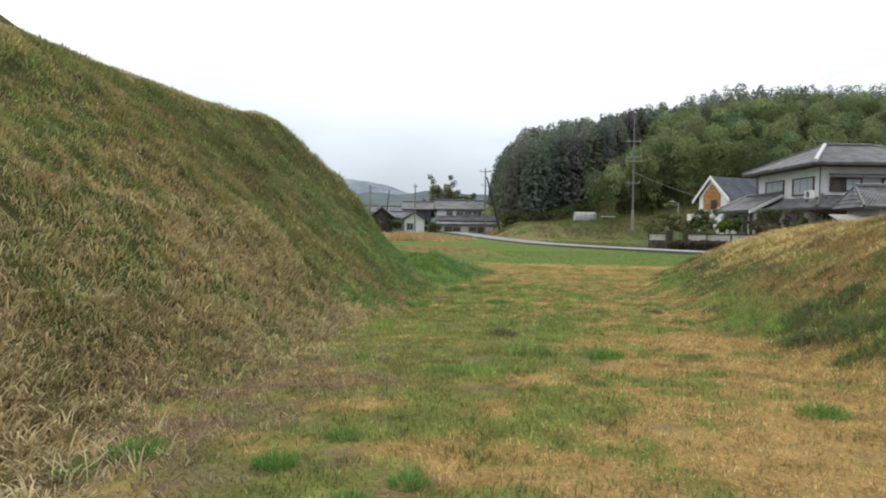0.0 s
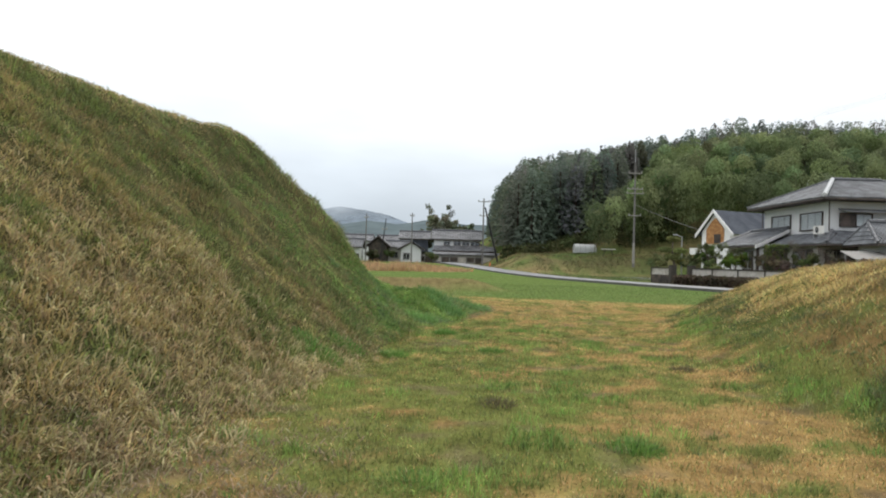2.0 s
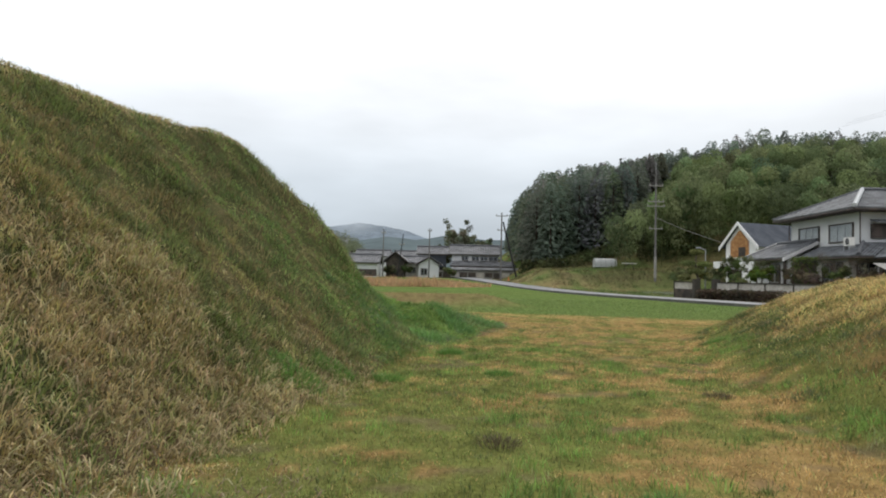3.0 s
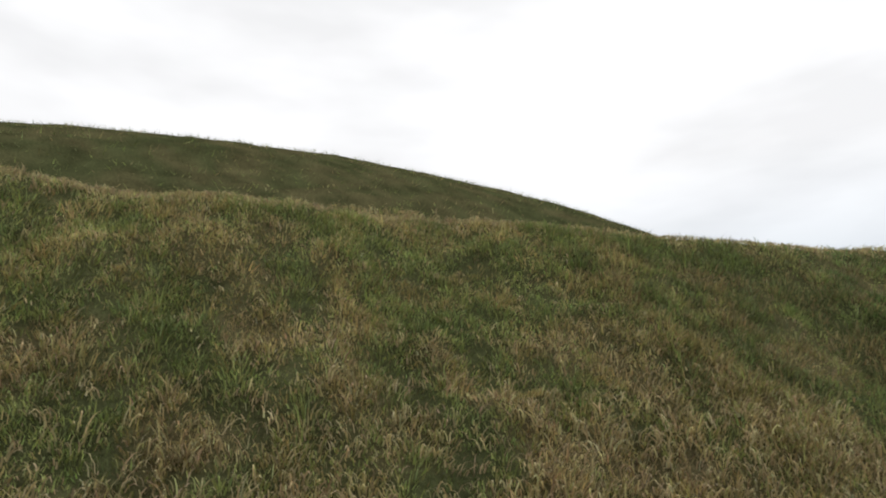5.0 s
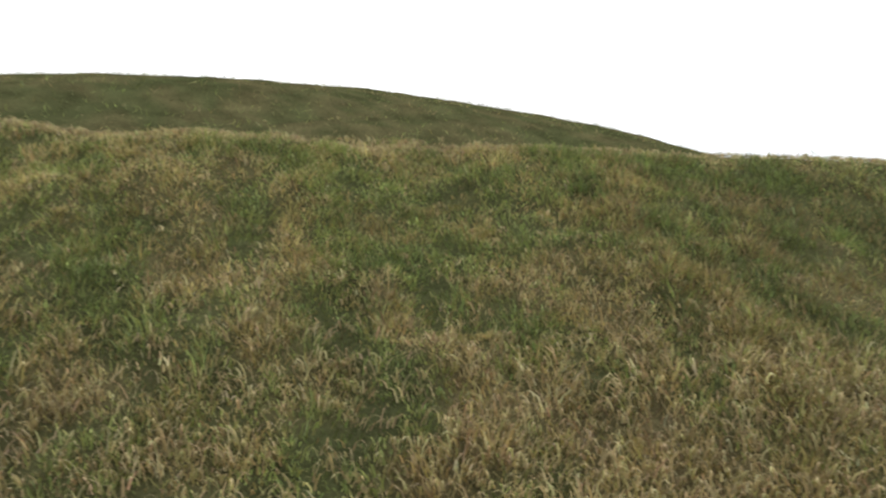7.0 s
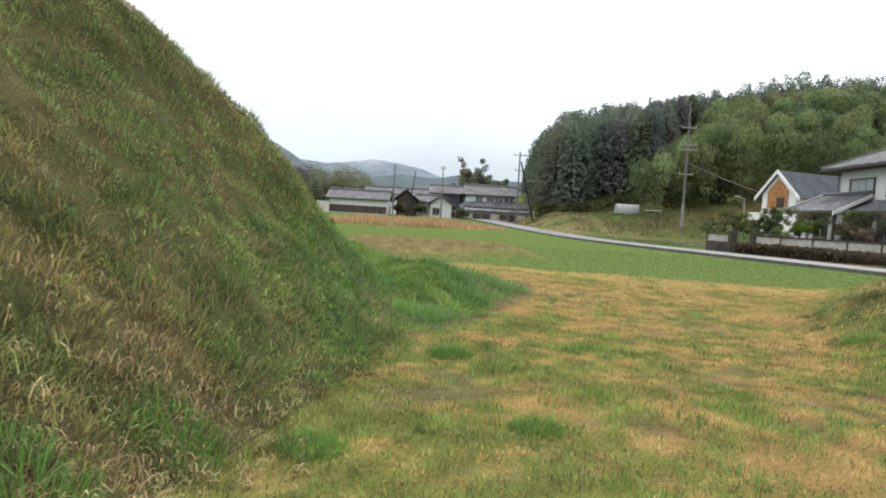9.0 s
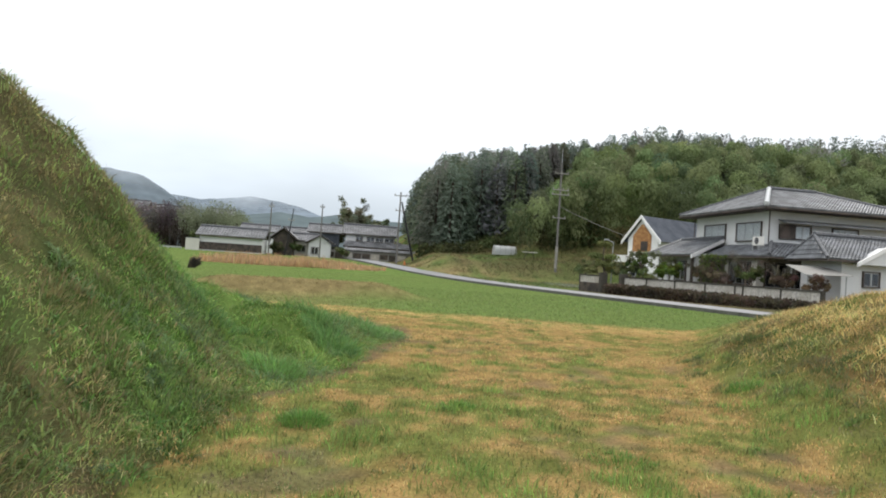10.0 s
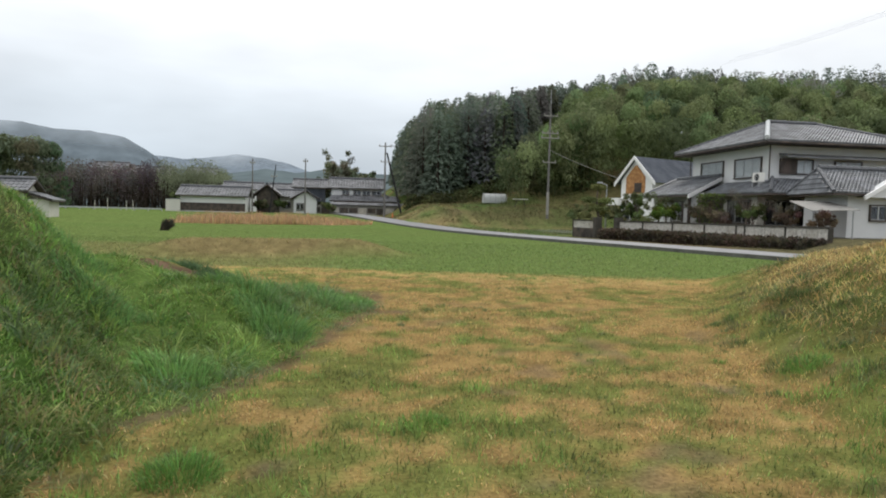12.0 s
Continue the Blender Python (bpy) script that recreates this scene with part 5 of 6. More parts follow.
def leafy_tree(name, x, y, height, crown, label, category, tint, limbs=6, clumps=26, leaves=150, size=0.16, group="", bare=0.0):
    """A tapered trunk with limbs and a crown of many small leaves in uneven clumps."""
    z = float(land(np.array(float(x)), np.array(float(y))))
    t = thing(name, x, y, z, label, category, group)
    tb = Build()
    fork = height * 0.4
    r = max(0.05, height * 0.022)
    tb.tube([(x, y, z - 0.15), (x + 0.05 * height * 0.2, y, z + fork), (x, y, z + height * 0.8)], [r * 1.3, r, r * 0.35], 8)
    part("trunk", tb, M_BARK, t)
    lb = Build()
    ends = []
    for k in range(limbs):
        a = 2 * math.pi * k / limbs + RNG.uniform(-0.4, 0.4)
        e = Vector((x + crown * 0.75 * math.cos(a), y + crown * 0.75 * math.sin(a), z + height * RNG.uniform(0.6, 0.9)))
        s = Vector((x, y, z + height * RNG.uniform(0.3, 0.55)))
        lb.tube([s, s.lerp(e, 0.5) + Vector((0, 0, 0.06 * height)), e], [r * 0.6, r * 0.4, r * 0.15], 6)
        ends.append(e)
    part("limbs", lb, M_BARK, t)
    ctr = []
    for k in range(clumps):
        e = ends[k % limbs]
        ctr.append((e.x + RNG.normal() * crown * 0.32, e.y + RNG.normal() * crown * 0.32, e.z + RNG.normal() * height * 0.1))
    ctr = np.array(ctr)
    rad = np.ones((clumps, 3)) * crown * 0.3 * (0.7 + 0.6 * RNG.random((clumps, 1)))
    v, f, c = leaf_cloud(ctr, rad, leaves, size, tones(clumps, tint), 0.2)
    crown_ob = array_mesh("crown", v, f, M_LEAF, c)
    crown_ob.parent = t
    crown_ob.matrix_parent_inverse = t.matrix_world.inverted()
    return t


def pruned_pine(x, y, height, label):
    """A garden pine with its needles clipped into flat pads."""
    z = float(land(np.array(float(x)), np.array(float(y))))
    t = thing("garden_pine", x, y, z, label, "pine tree")
    tb = Build().tube([(x, y, z - 0.1), (x + 0.15, y, z + height * 0.35), (x - 0.1, y, z + height * 0.7), (x, y, z + height * 0.95)], [0.14, 0.11, 0.08, 0.04], 8)
    part("trunk", tb, M_BARK, t)
    pads = ((0, 0, 0.95, 0.75), (-0.75, 0.1, 0.72, 0.7), (0.7, -0.1, 0.70, 0.7), (-0.3, -0.5, 0.55, 0.75), (0.9, 0.2, 0.46, 0.65), (-1.1, 0.1, 0.42, 0.65), (0.2, 0.5, 0.6, 0.7))
    for dx, dy, f, r in pads:
        part("branch", Build().tube([(x, y, z + height * f - 0.35), (x + dx, y + dy, z + height * f - 0.08)], [0.05, 0.03], 6), M_BARK, t)
        v, fa, c = leaf_cloud(np.array([(x + dx, y + dy, z + height * f)]), np.array([(r, r, 0.26)]), 420, 0.13, tones(1, (0.17, 0.185, 0.075), 0.1), 0.2, 1.2, -0.4)
        pad = array_mesh("needle_pad", v, fa, M_LEAF, c)
        pad.parent = t
        pad.matrix_parent_inverse = t.matrix_world.inverted()


pruned_pine(22.8, 66.0, 4.5, "clipped garden pine with cloud-like pads behind the wall")
leafy_tree("garden_tree", 25.6, 64.5, 3.4, 0.8, "slim leafy garden tree beside the house entrance", "tree", (0.10, 0.13, 0.05), 5, 18, 80, 0.13)
leafy_tree("garden_shrub", 27.2, 62.3, 2.4, 0.9, "rounded yellow-green garden shrub behind the wall", "shrub", (0.09, 0.13, 0.03), 5, 20, 120, 0.13)
leafy_tree("garden_tree", 29.6, 55.2, 3.0, 1.1, "brown twiggy garden tree before the white house", "tree", (0.155, 0.135, 0.11), 10, 24, 42, 0.06)
leafy_tree("garden_tree", 30.2, 51.8, 2.3, 1.0, "dark brown twiggy garden tree beside the canopy", "tree", (0.14, 0.122, 0.10), 10, 20, 42, 0.06)
leafy_tree("garden_shrub", 24.9, 66.3, 2.8, 0.7, "dark green garden shrub beside the lamp post", "shrub", (0.08, 0.10, 0.045), 5, 16, 80, 0.12)
leafy_tree("garden_shrub", 28.6, 52.9, 1.9, 0.8, "low dark green shrub behind the garden wall", "shrub", (0.09, 0.115, 0.05), 5, 16, 80, 0.12)
for x, y, h, w in ((0.1, 150, 11, 2.6), (2.6, 152, 8.5, 1.8), (-3.4, 151, 7.0, 2.0), (5.5, 150, 7.2, 2.0)):
    leafy_tree("village_tree", x, y, h, w, "broad-leaved tree rising behind the village roofs", "tree", (0.17, 0.19, 0.12), 9, 64, 110, 0.26, "trees behind the village")


def bare_tree(x, y, height, label):
    """A leafless tree: limbs that fork again and again into fine twigs."""
    z = float(plain(np.array(float(x)), np.array(float(y))))
    t = thing("bare_tree", x, y, z, label, "tree")
    wood, twigs = Build(), Build()

    def grow(p, d, ln, r, depth):
        q = p + d * ln
        (wood if depth > 1 else twigs).tube([p, q], [r, r * 0.7], 5 if depth > 1 else 3)
        if depth == 0:
            return
        for _ in range(4 if depth < 3 else 5):
            e = (d + Vector((RNG.normal() * 0.5, RNG.normal() * 0.5, RNG.normal() * 0.3 + 0.15))).normalized()
            grow(p.lerp(q, RNG.uniform(0.6, 1.0)), e, ln * RNG.uniform(0.55, 0.75), r * 0.6, depth - 1)

    grow(Vector((x, y, z - 0.2)), Vector((0, 0, 1)), height * 0.5, 0.25, 4)
    part("trunk", wood, M_CONC, t)
    tagged(part("twigs", twigs, M_CONC, t), kind="stuff")


bare_tree(91.6, 130.0, 12.6, "pale leafless tree standing on the hilltop")
brush = thing("brush_heap", -11.3, 61.1, 0.0, "leaning heap of dark brown brushwood in the field", "brush heap")
nb = 260
a0 = RNG.uniform(0, 2 * np.pi, nb)
bb = Build()
for k in range(nb):
    r0 = 0.24 * math.sqrt(RNG.random())
    p = Vector((-11.3 + r0 * math.cos(a0[k]), 61.1 + r0 * math.sin(a0[k]), -0.05))
    q = p + Vector((0.3 + 0.2 * RNG.random() + 0.14 * math.cos(a0[k]), 0.2 * math.sin(a0[k]), 0.35 + 0.6 * RNG.random()))
    bb.tube([p, p.lerp(q, 0.5) + Vector((0, 0, 0.05)), q], [0.025, 0.02, 0.006], 3)
part("sticks", bb, M_STONE, brush)


def clipped_hedge(name, x0, x1, y0, y1, z0, z1, tint, label, count=1500):
    t = thing(name, (x0 + x1) / 2, (y0 + y1) / 2, z0, label, "hedge")
    core = Build().box(x0 + 0.12, x1 - 0.12, y0 + 0.12, y1 - 0.12, z0 - 0.1, z1 - 0.12)
    part("hedge_core", core, M_STONE, t)
    p = np.c_[RNG.uniform(x0, x1, count), RNG.uniform(y0, y1, count), RNG.uniform(z0, z1, count)]
    v, f, c = leaf_cloud(p, np.ones((count, 3)) * 0.1, 3, 0.12, tones(count, tint))
    o = array_mesh("foliage", v, f, M_LEAF, c)
    o.parent = t
    o.matrix_parent_inverse = t.matrix_world.inverted()


for x, y, h, w, tint, label in (
        (23.9, 64.4, 2.4, 0.8, (0.10, 0.12, 0.06), "muted green garden shrub near the gate"),
        (26.6, 66.5, 3.6, 1.0, (0.09, 0.10, 0.055), "tall grey-green garden tree beside the entry"),
        (28.2, 65.6, 3.0, 0.9, (0.11, 0.12, 0.065), "grey-green garden shrub before the entry wall"),
        (25.2, 62.2, 2.1, 0.7, (0.12, 0.15, 0.06), "light green garden shrub above the wall"),
        (28.0, 58.6, 2.1, 0.8, (0.10, 0.09, 0.06), "brown-green garden shrub behind the wall"),
        (28.4, 56.6, 1.8, 0.8, (0.12, 0.095, 0.075), "brown twiggy shrub behind the garden wall"),
        (29.2, 50.3, 1.6, 0.7, (0.11, 0.08, 0.06), "brown shrub beside the carport canopy"),
        (29.4, 47.4, 1.4, 0.7, (0.12, 0.09, 0.06), "low brown shrub at the wall's end"),
        (22.2, 69.0, 2.6, 0.9, (0.08, 0.10, 0.045), "dark green shrub behind the gate"),
        (-1.2, 126.6, 1.6, 0.9, (0.09, 0.11, 0.05), "low shrub before the village houses"),
        (-9.6, 126.8, 2.2, 1.1, (0.09, 0.11, 0.05), "rounded shrub between the village houses"),
        (-12.4, 124.4, 1.8, 1.0, (0.10, 0.11, 0.06), "small shrub beside the dark barn"),
        (-25.4, 127.0, 3.4, 1.5, (0.09, 0.11, 0.055), "leafy tree beside the white barn"),
        (12.6, 131.5, 3.2, 1.4, (0.08, 0.10, 0.05), "leafy tree at the end of the boundary wall")):
    leafy_tree("garden_shrub", x, y, h, w, label, "shrub", tuple(1.3 * q for q in tint), 6, 20, 110, 0.085 if y < 100 else 0.22)
clipped_hedge("hedge", 29.0, 30.6, 59.4, 61.0, 0.8, 3.75, (0.12, 0.16, 0.05), "tall clipped green hedge block in front of the house", 2600)
clipped_hedge("hedge", -4.4, -1.2, 131.2, 133.0, 1.0, 3.2, (0.045, 0.065, 0.02), "clipped dark green hedge beside the village house", 900)
for i in range(2, len(WALL) - 1):
    (xa, ya), (xb, yb) = WALL[i], WALL[i + 1]
    n = 620
    u = RNG.random(n)
    p = np.c_[xa + (xb - xa) * u - 0.3 - 1.5 * RNG.random(n), ya + (yb - ya) * u - 0.4 * RNG.random(n), 0.02 + 0.75 * RNG.random(n)]
    v, f, c = leaf_cloud(p, np.ones((n, 3)) * 0.16, 6, 0.13, tones(n, (0.085, 0.075, 0.055) if i % 2 else (0.10, 0.08, 0.058)))
    tagged(array_mesh("hedge", v, f, M_LEAF, c), "low dark brownish hedge growing at the foot of the garden wall", "hedge", "wall-foot hedges")

# ---- grass, blade by blade ----


def blades(x, y, z, length, width, colour, lean, flop, pieces=2):
    """Blades of grass that taper and arch over in a number of pieces. lean: direction (n, 2) in which they fall by flop."""
    n, k = len(x), int(pieces)
    a = RNG.uniform(0, 2 * np.pi, n)
    side = np.stack((np.cos(a), np.sin(a), 0 * a), 1) * (width * 0.5)[:, None]
    base = np.stack((x, y, z - 0.01), 1)
    out, up = np.c_[lean, np.zeros(n)], np.array((0, 0, 1.0))
    f, L = flop[:, None], length[:, None]
    rows = []
    for i in range(k):
        t = i / k
        p = base + (up * (t - 0.75 * f * t * t) + out * f * t ** 1.6) * L
        w = 1 - 0.55 * t
        rows += [p - side * w, p + side * w]
    rows.append(base + (up * (1 - 0.75 * f) + out * f) * L)
    v = np.stack(rows, 1).reshape(-1, 3)
    t = []
    for i in range(k - 1):
        t += [(2 * i, 2 * i + 1, 2 * i + 3), (2 * i, 2 * i + 3, 2 * i + 2)]
    t.append((2 * k - 2, 2 * k - 1, 2 * k))
    faces = (np.arange(n)[:, None, None] * (2 * k + 1) + np.array(t)[None]).reshape(-1, 3)
    return v, faces, np.repeat(colour, 2 * k + 1, axis=0)


def hooks(x, y, z, length, width, colour, bearing, start, curl, pieces=3):
    """Dead blades that stand up from the tangle and hook over towards their tips."""
    n, k = len(x), int(pieces)
    d = np.stack((np.cos(bearing), np.sin(bearing), 0 * x), 1)
    turn = bearing + np.pi / 2 + 0.5 * RNG.normal(size=n)
    side = np.stack((np.cos(turn), np.sin(turn), 0 * x), 1) * (width * 0.5)[:, None]
    p, rows = np.stack((x, y, z - 0.01), 1), []
    for i in range(k):
        w = 1 - 0.45 * i / k
        rows += [p - side * w, p + side * w]
        a = start + curl * ((i + 0.5) / k) ** 1.5
        p = p + (d * np.sin(a)[:, None] + np.array((0, 0, 1.0)) * np.cos(a)[:, None]) * (length / k)[:, None]
    rows.append(p)
    v = np.stack(rows, 1).reshape(-1, 3)
    t = []
    for i in range(k - 1):
        t += [(2 * i, 2 * i + 1, 2 * i + 3), (2 * i, 2 * i + 3, 2 * i + 2)]
    t.append((2 * k - 2, 2 * k - 1, 2 * k))
    faces = (np.arange(n)[:, None, None] * (2 * k + 1) + np.array(t)[None]).reshape(-1, 3)
    return v, faces, np.repeat(colour, 2 * k + 1, axis=0)


def lay(name, label, sets, category="grass"):
    v, f, c = join(*sets)
    return tagged(array_mesh(name, v, f, M_BLADE, np.clip(c, 0.004, 0.8)), label, category, kind="stuff")


def points(n, x0, x1, y0, y1):
    return RNG.uniform(x0, x1, n), RNG.uniform(y0, y1, n)


def wander(n, scale=1.0):
    a = RNG.uniform(0, 2 * np.pi, n)
    return np.stack((np.cos(a), np.sin(a)), 1) * scale


def jitter(c, k=0.2):
    n = len(c)
    return c * (1 + k * RNG.normal(size=(n, 1))).clip(0.45, 1.7) * (1 + 0.06 * RNG.normal(size=(n, 3)))


def lane_turf(n, x0, x1, y0, y1, size, pieces=1):
    x, y = points(n, x0, x1, y0, y1)
    s, _ = mound_step(x, y)
    ok = (s < 0.05 - 0.12 * (y < 11) * RNG.random(n)) & (small_bank(x, y) < 0.25 + 0.35 * RNG.random(n)) & (y < 32 - 0.2 * x)
    rim = rank_edge(x, y) + 0.25 * (fbm(x, y, 0.8, 97) - 0.5)
    ok &= (rim > 1.1) | (RNG.random(n) < 0.45) | (y < 15)
    ok &= RNG.random(n) > 0.45 * litter(x, y)
    x, y = x[ok], y[ok]
    d = dryness(x, y)
    m = len(x)
    tuft = soft((fbm(x, y, 0.6, 91, 3) - 0.55) / 0.12) * (1 - 0.8 * d) * soft((25 - y) / 6) * (0.25 + 0.75 * soft((y - 5.5) / 2))
    bare = np.maximum(soft((fbm(x, y, 0.6, 41, 3) - 0.66) / 0.08), scarred(x, y))
    dry = RNG.random(m) < np.maximum(d * 0.9 + 0.05, 0.85 * litter(x, y))
    c = np.where(dry[:, None], blend(DRY * np.ones((m, 3)), STRAW, 0.6 * RNG.random(m) ** 4), blend(blend(GREEN * np.ones((m, 3)), DEEP, RNG.random(m) * 0.5), LUSH, tuft * 0.7))
    c = blend(c, np.array((0.20, 0.15, 0.105)), bare * 0.7)
    c = c * (0.62 + 0.75 * soft((fbm(x, y, 0.16, 93, 2) - 0.22) / 0.5))[:, None]
    ln = size * (0.5 + 0.9 * RNG.random(m)) * (1 + 1.3 * tuft * ~dry) * (1 - 0.5 * bare) * np.where(dry, 0.68, 0.85)
    return blades(x, y, land(x, y), ln, size * 0.085 * (0.7 + 0.6 * RNG.random(m)) + 0.0015, jitter(c * 1.27, 0.3), wander(m), np.where(dry, 0.25, 0.15) + 0.6 * RNG.random(m), pieces)


lay("lane_turf", "short mixed green and orange-dry turf on the lane", [
    lane_turf(78000, -3.6, 5.0, 1.6, 8.0, 0.08, 2), lane_turf(102000, -2.6, 6.5, 8.0, 19.0, 0.075, 2),
    lane_turf(84000, -1.5, 12.0, 18.5, 32.0, 0.09), lane_turf(12000, -4.0, 5.0, -4.0, 1.6, 0.08)])


def dead_leaves(n, x0, x1, y0, y1):
    """Flattened dead blades, pinkish brown, matted over one another."""
    x, y = points(n, x0, x1, y0, y1)
    s, _ = mound_step(x, y)
    ok = (RNG.random(n) < 0.8 * litter(x, y)) & (s < 0.12)
    x, y = x[ok], y[ok]
    m = len(x)
    c = blend(np.array((0.36, 0.285, 0.185)) * np.ones((m, 3)), np.array((0.165, 0.12, 0.08)), RNG.random(m))
    return blades(x, y, land(x, y) + 0.015, 0.05 + 0.09 * RNG.random(m), 0.006 + 0.008 * RNG.random(m), jitter(c, 0.25), wander(m), 0.7 + 0.45 * RNG.random(m), 2)


lay("leaf_litter", "matted pinkish-brown dead grass along the mound's foot", [dead_leaves(30000, -3.4, -0.4, 2.0, 11.5)], "litter")


def downhill(x, y):
    e = 0.15
    gx, gy = large_mound(x + e, y) - large_mound(x - e, y), large_mound(x, y + e) - large_mound(x, y - e)
    g = np.stack((-gx, -gy), 1)
    return g / (np.linalg.norm(g, axis=1)[:, None] + 1e-6)


def corner_green(x, y, s):
    return soft((y - 12.6 - 3 * (fbm(x, y, 1.5, 63) - 0.5)) / 3.5) * soft((0.62 + 0.5 * (fbm(x, y, 0.8, 64) - 0.5) - s) / 0.35)


def slope_mat(n, x0, x1, y0, y1, size, pieces=2, smin=-0.17, smax=9.0, dead=1.0):
    """The low tangle of the large mound's grass, green and withered."""
    x, y = points(n, x0, x1, y0, y1)
    s, _ = mound_step(x, y)
    ok = (s > np.where(y < 13, smin * (0.3 + 0.7 * RNG.random(n)), np.maximum(smin, 0))) & (s < smax)
    x, y, s = x[ok], y[ok], s[ok]
    m = len(x)
    corner = corner_green(x, y, s)
    p = dead * (0.15 + 0.8 * soft((slope_patch(x, y) - 0.36) / 0.26)) * (1.12 - 0.62 * soft((s - 0.3) / 0.5)) * (1 - 0.6 * corner)
    p = p + 0.4 * soft((s - 0.9) / 0.1) * (s < 1.2)
    end = soft((y - 10.2) / 2.5) * soft((s - 0.12) / 0.25) * soft((1.0 - s) / 0.15)
    p = p * (1 - 0.3 * end)
    brown = RNG.random(m) < p
    tan = blend(np.array((0.365, 0.305, 0.135)) * np.ones((m, 3)), np.array((0.20, 0.155, 0.09)), RNG.random(m))
    tan = blend(tan, np.array((0.24, 0.19, 0.095)), 0.6 * end)
    live = blend(blend(DEEP * np.ones((m, 3)), GREEN, RNG.random(m)) * 1.15, LUSH, corner * RNG.random(m) * 0.85)
    c = np.where(brown[:, None], tan, live) * (1 - 0.25 * soft((s - 1.2) / 0.4))[:, None]
    ln = size * (0.4 + 0.8 * RNG.random(m)) * (0.35 + 1.3 * fbm(x, y, 0.35, 69, 2)) * (1 + 0.3 * corner) * (1 - 0.5 * end)
    c = c * (0.52 + 1.2 * soft((fbm(x, y, 0.24, 107, 3) - 0.27) / 0.45))[:, None]
    lean = downhill(x, y) * 0.55 + wander(m) * 0.8
    return blades(x, y, land(x, y) - 0.04, ln, size * 0.075 * (0.7 + 0.6 * RNG.random(m)), jitter(c * 1.45, 0.3), lean, 0.5 + 0.6 * RNG.random(m), pieces)


def straw_tufts(n, x0, x1, y0, y1, size, count=6, smax=1.2, top=0.55, pieces=3):
    """Small tufts of bleached blades, each hooking over to one side."""
    x, y = points(n, x0, x1, y0, y1)
    s, _ = mound_step(x, y)
    keep = (0.2 + 0.25 * soft((0.4 - s) / 0.2) + 0.55 * soft((slope_patch(x, y) - 0.40) / 0.2)) * (1 - 0.72 * soft((s - 0.2) / top)) * (1 - 0.85 * corner_green(x, y, s))
    keep = keep * (1 - 0.93 * soft((y - 10.4) / 1.6) * soft((s - 0.08) / 0.15)) * (1 - soft((y - 12.5) / 1.5)) + 0.5 * soft((s - 0.9) / 0.08) * (s < 1.12)
    ok = (s > -0.12 * RNG.random(n) - 0.14 * soft((5.5 - y) / 1.5)) & (s < smax) & (RNG.random(n) < keep)
    x, y = x[ok], y[ok]
    k = len(x)
    tone = blend(np.array((0.60, 0.52, 0.285)) * np.ones((k, 3)), np.array((0.34, 0.27, 0.15)), RNG.random(k) ** 0.9)
    big = (0.55 + 0.9 * RNG.random(k) ** 1.8) * (1 - 0.5 * soft((s[ok] - 0.3) / 0.4)) * (1 + 0.3 * soft((5.8 - y) / 1.5))
    slope = downhill(x, y)
    face = np.arctan2(slope[:, 1], slope[:, 0]) + RNG.normal(size=k) * 1.2
    i = np.repeat(np.arange(k), count)
    m = len(i)
    px, py = x[i] + 0.03 * RNG.normal(size=m), y[i] + 0.03 * RNG.normal(size=m)
    c = jitter(tone[i], 0.2)
    return hooks(px, py, land(px, py) - 0.02, size * big[i] * (0.5 + 0.7 * RNG.random(m)), 0.008 + 0.009 * RNG.random(m), c,
                 face[i] + 0.55 * RNG.normal(size=m), 0.1 + 0.35 * RNG.random(m), 1.1 + 1.5 * RNG.random(m), pieces)


def slope_clumps(n, x0, x1, y0, y1, count, low, high, tones4, size=1.0):
    """Lumpy tussocks on the large mound's flank, each of one tone, that hang a little downhill."""
    x, y = points(n, x0, x1, y0, y1)
    s, _ = mound_step(x, y)
    ok = (s > low) & (s < high)
    x, y = x[ok], y[ok]
    k = len(x)
    big = size * (0.5 + 0.9 * RNG.random(k) ** 1.5)
    tone = np.array(tones4)[(soft((slope_patch(x, y) - 0.3) / 0.4) * 2.2 + RNG.random(k) * 1.8).astype(int) % len(tones4)]
    i = np.repeat(np.arange(k), count)
    m = len(i)
    a, q = RNG.uniform(0, 2 * np.pi, m), np.sqrt(RNG.random(m))
    px, py = x[i] + 0.16 * big[i] * q * np.cos(a), y[i] + 0.16 * big[i] * q * np.sin(a)
    out = np.stack((np.cos(a), np.sin(a)), 1) * 0.7 + downhill(px, py) * 0.45 + wander(m) * 0.3
    c = jitter(tone[i] * (0.7 + 0.5 * RNG.random((m, 1))), 0.22)
    ln = 0.17 * big[i] * (0.45 + 0.7 * RNG.random(m)) * (1.15 - 0.5 * q)
    return blades(px, py, land(px, py) - 0.02, ln, 0.008 + 0.008 * RNG.random(m), c, out, 0.3 + 0.6 * q, 2)


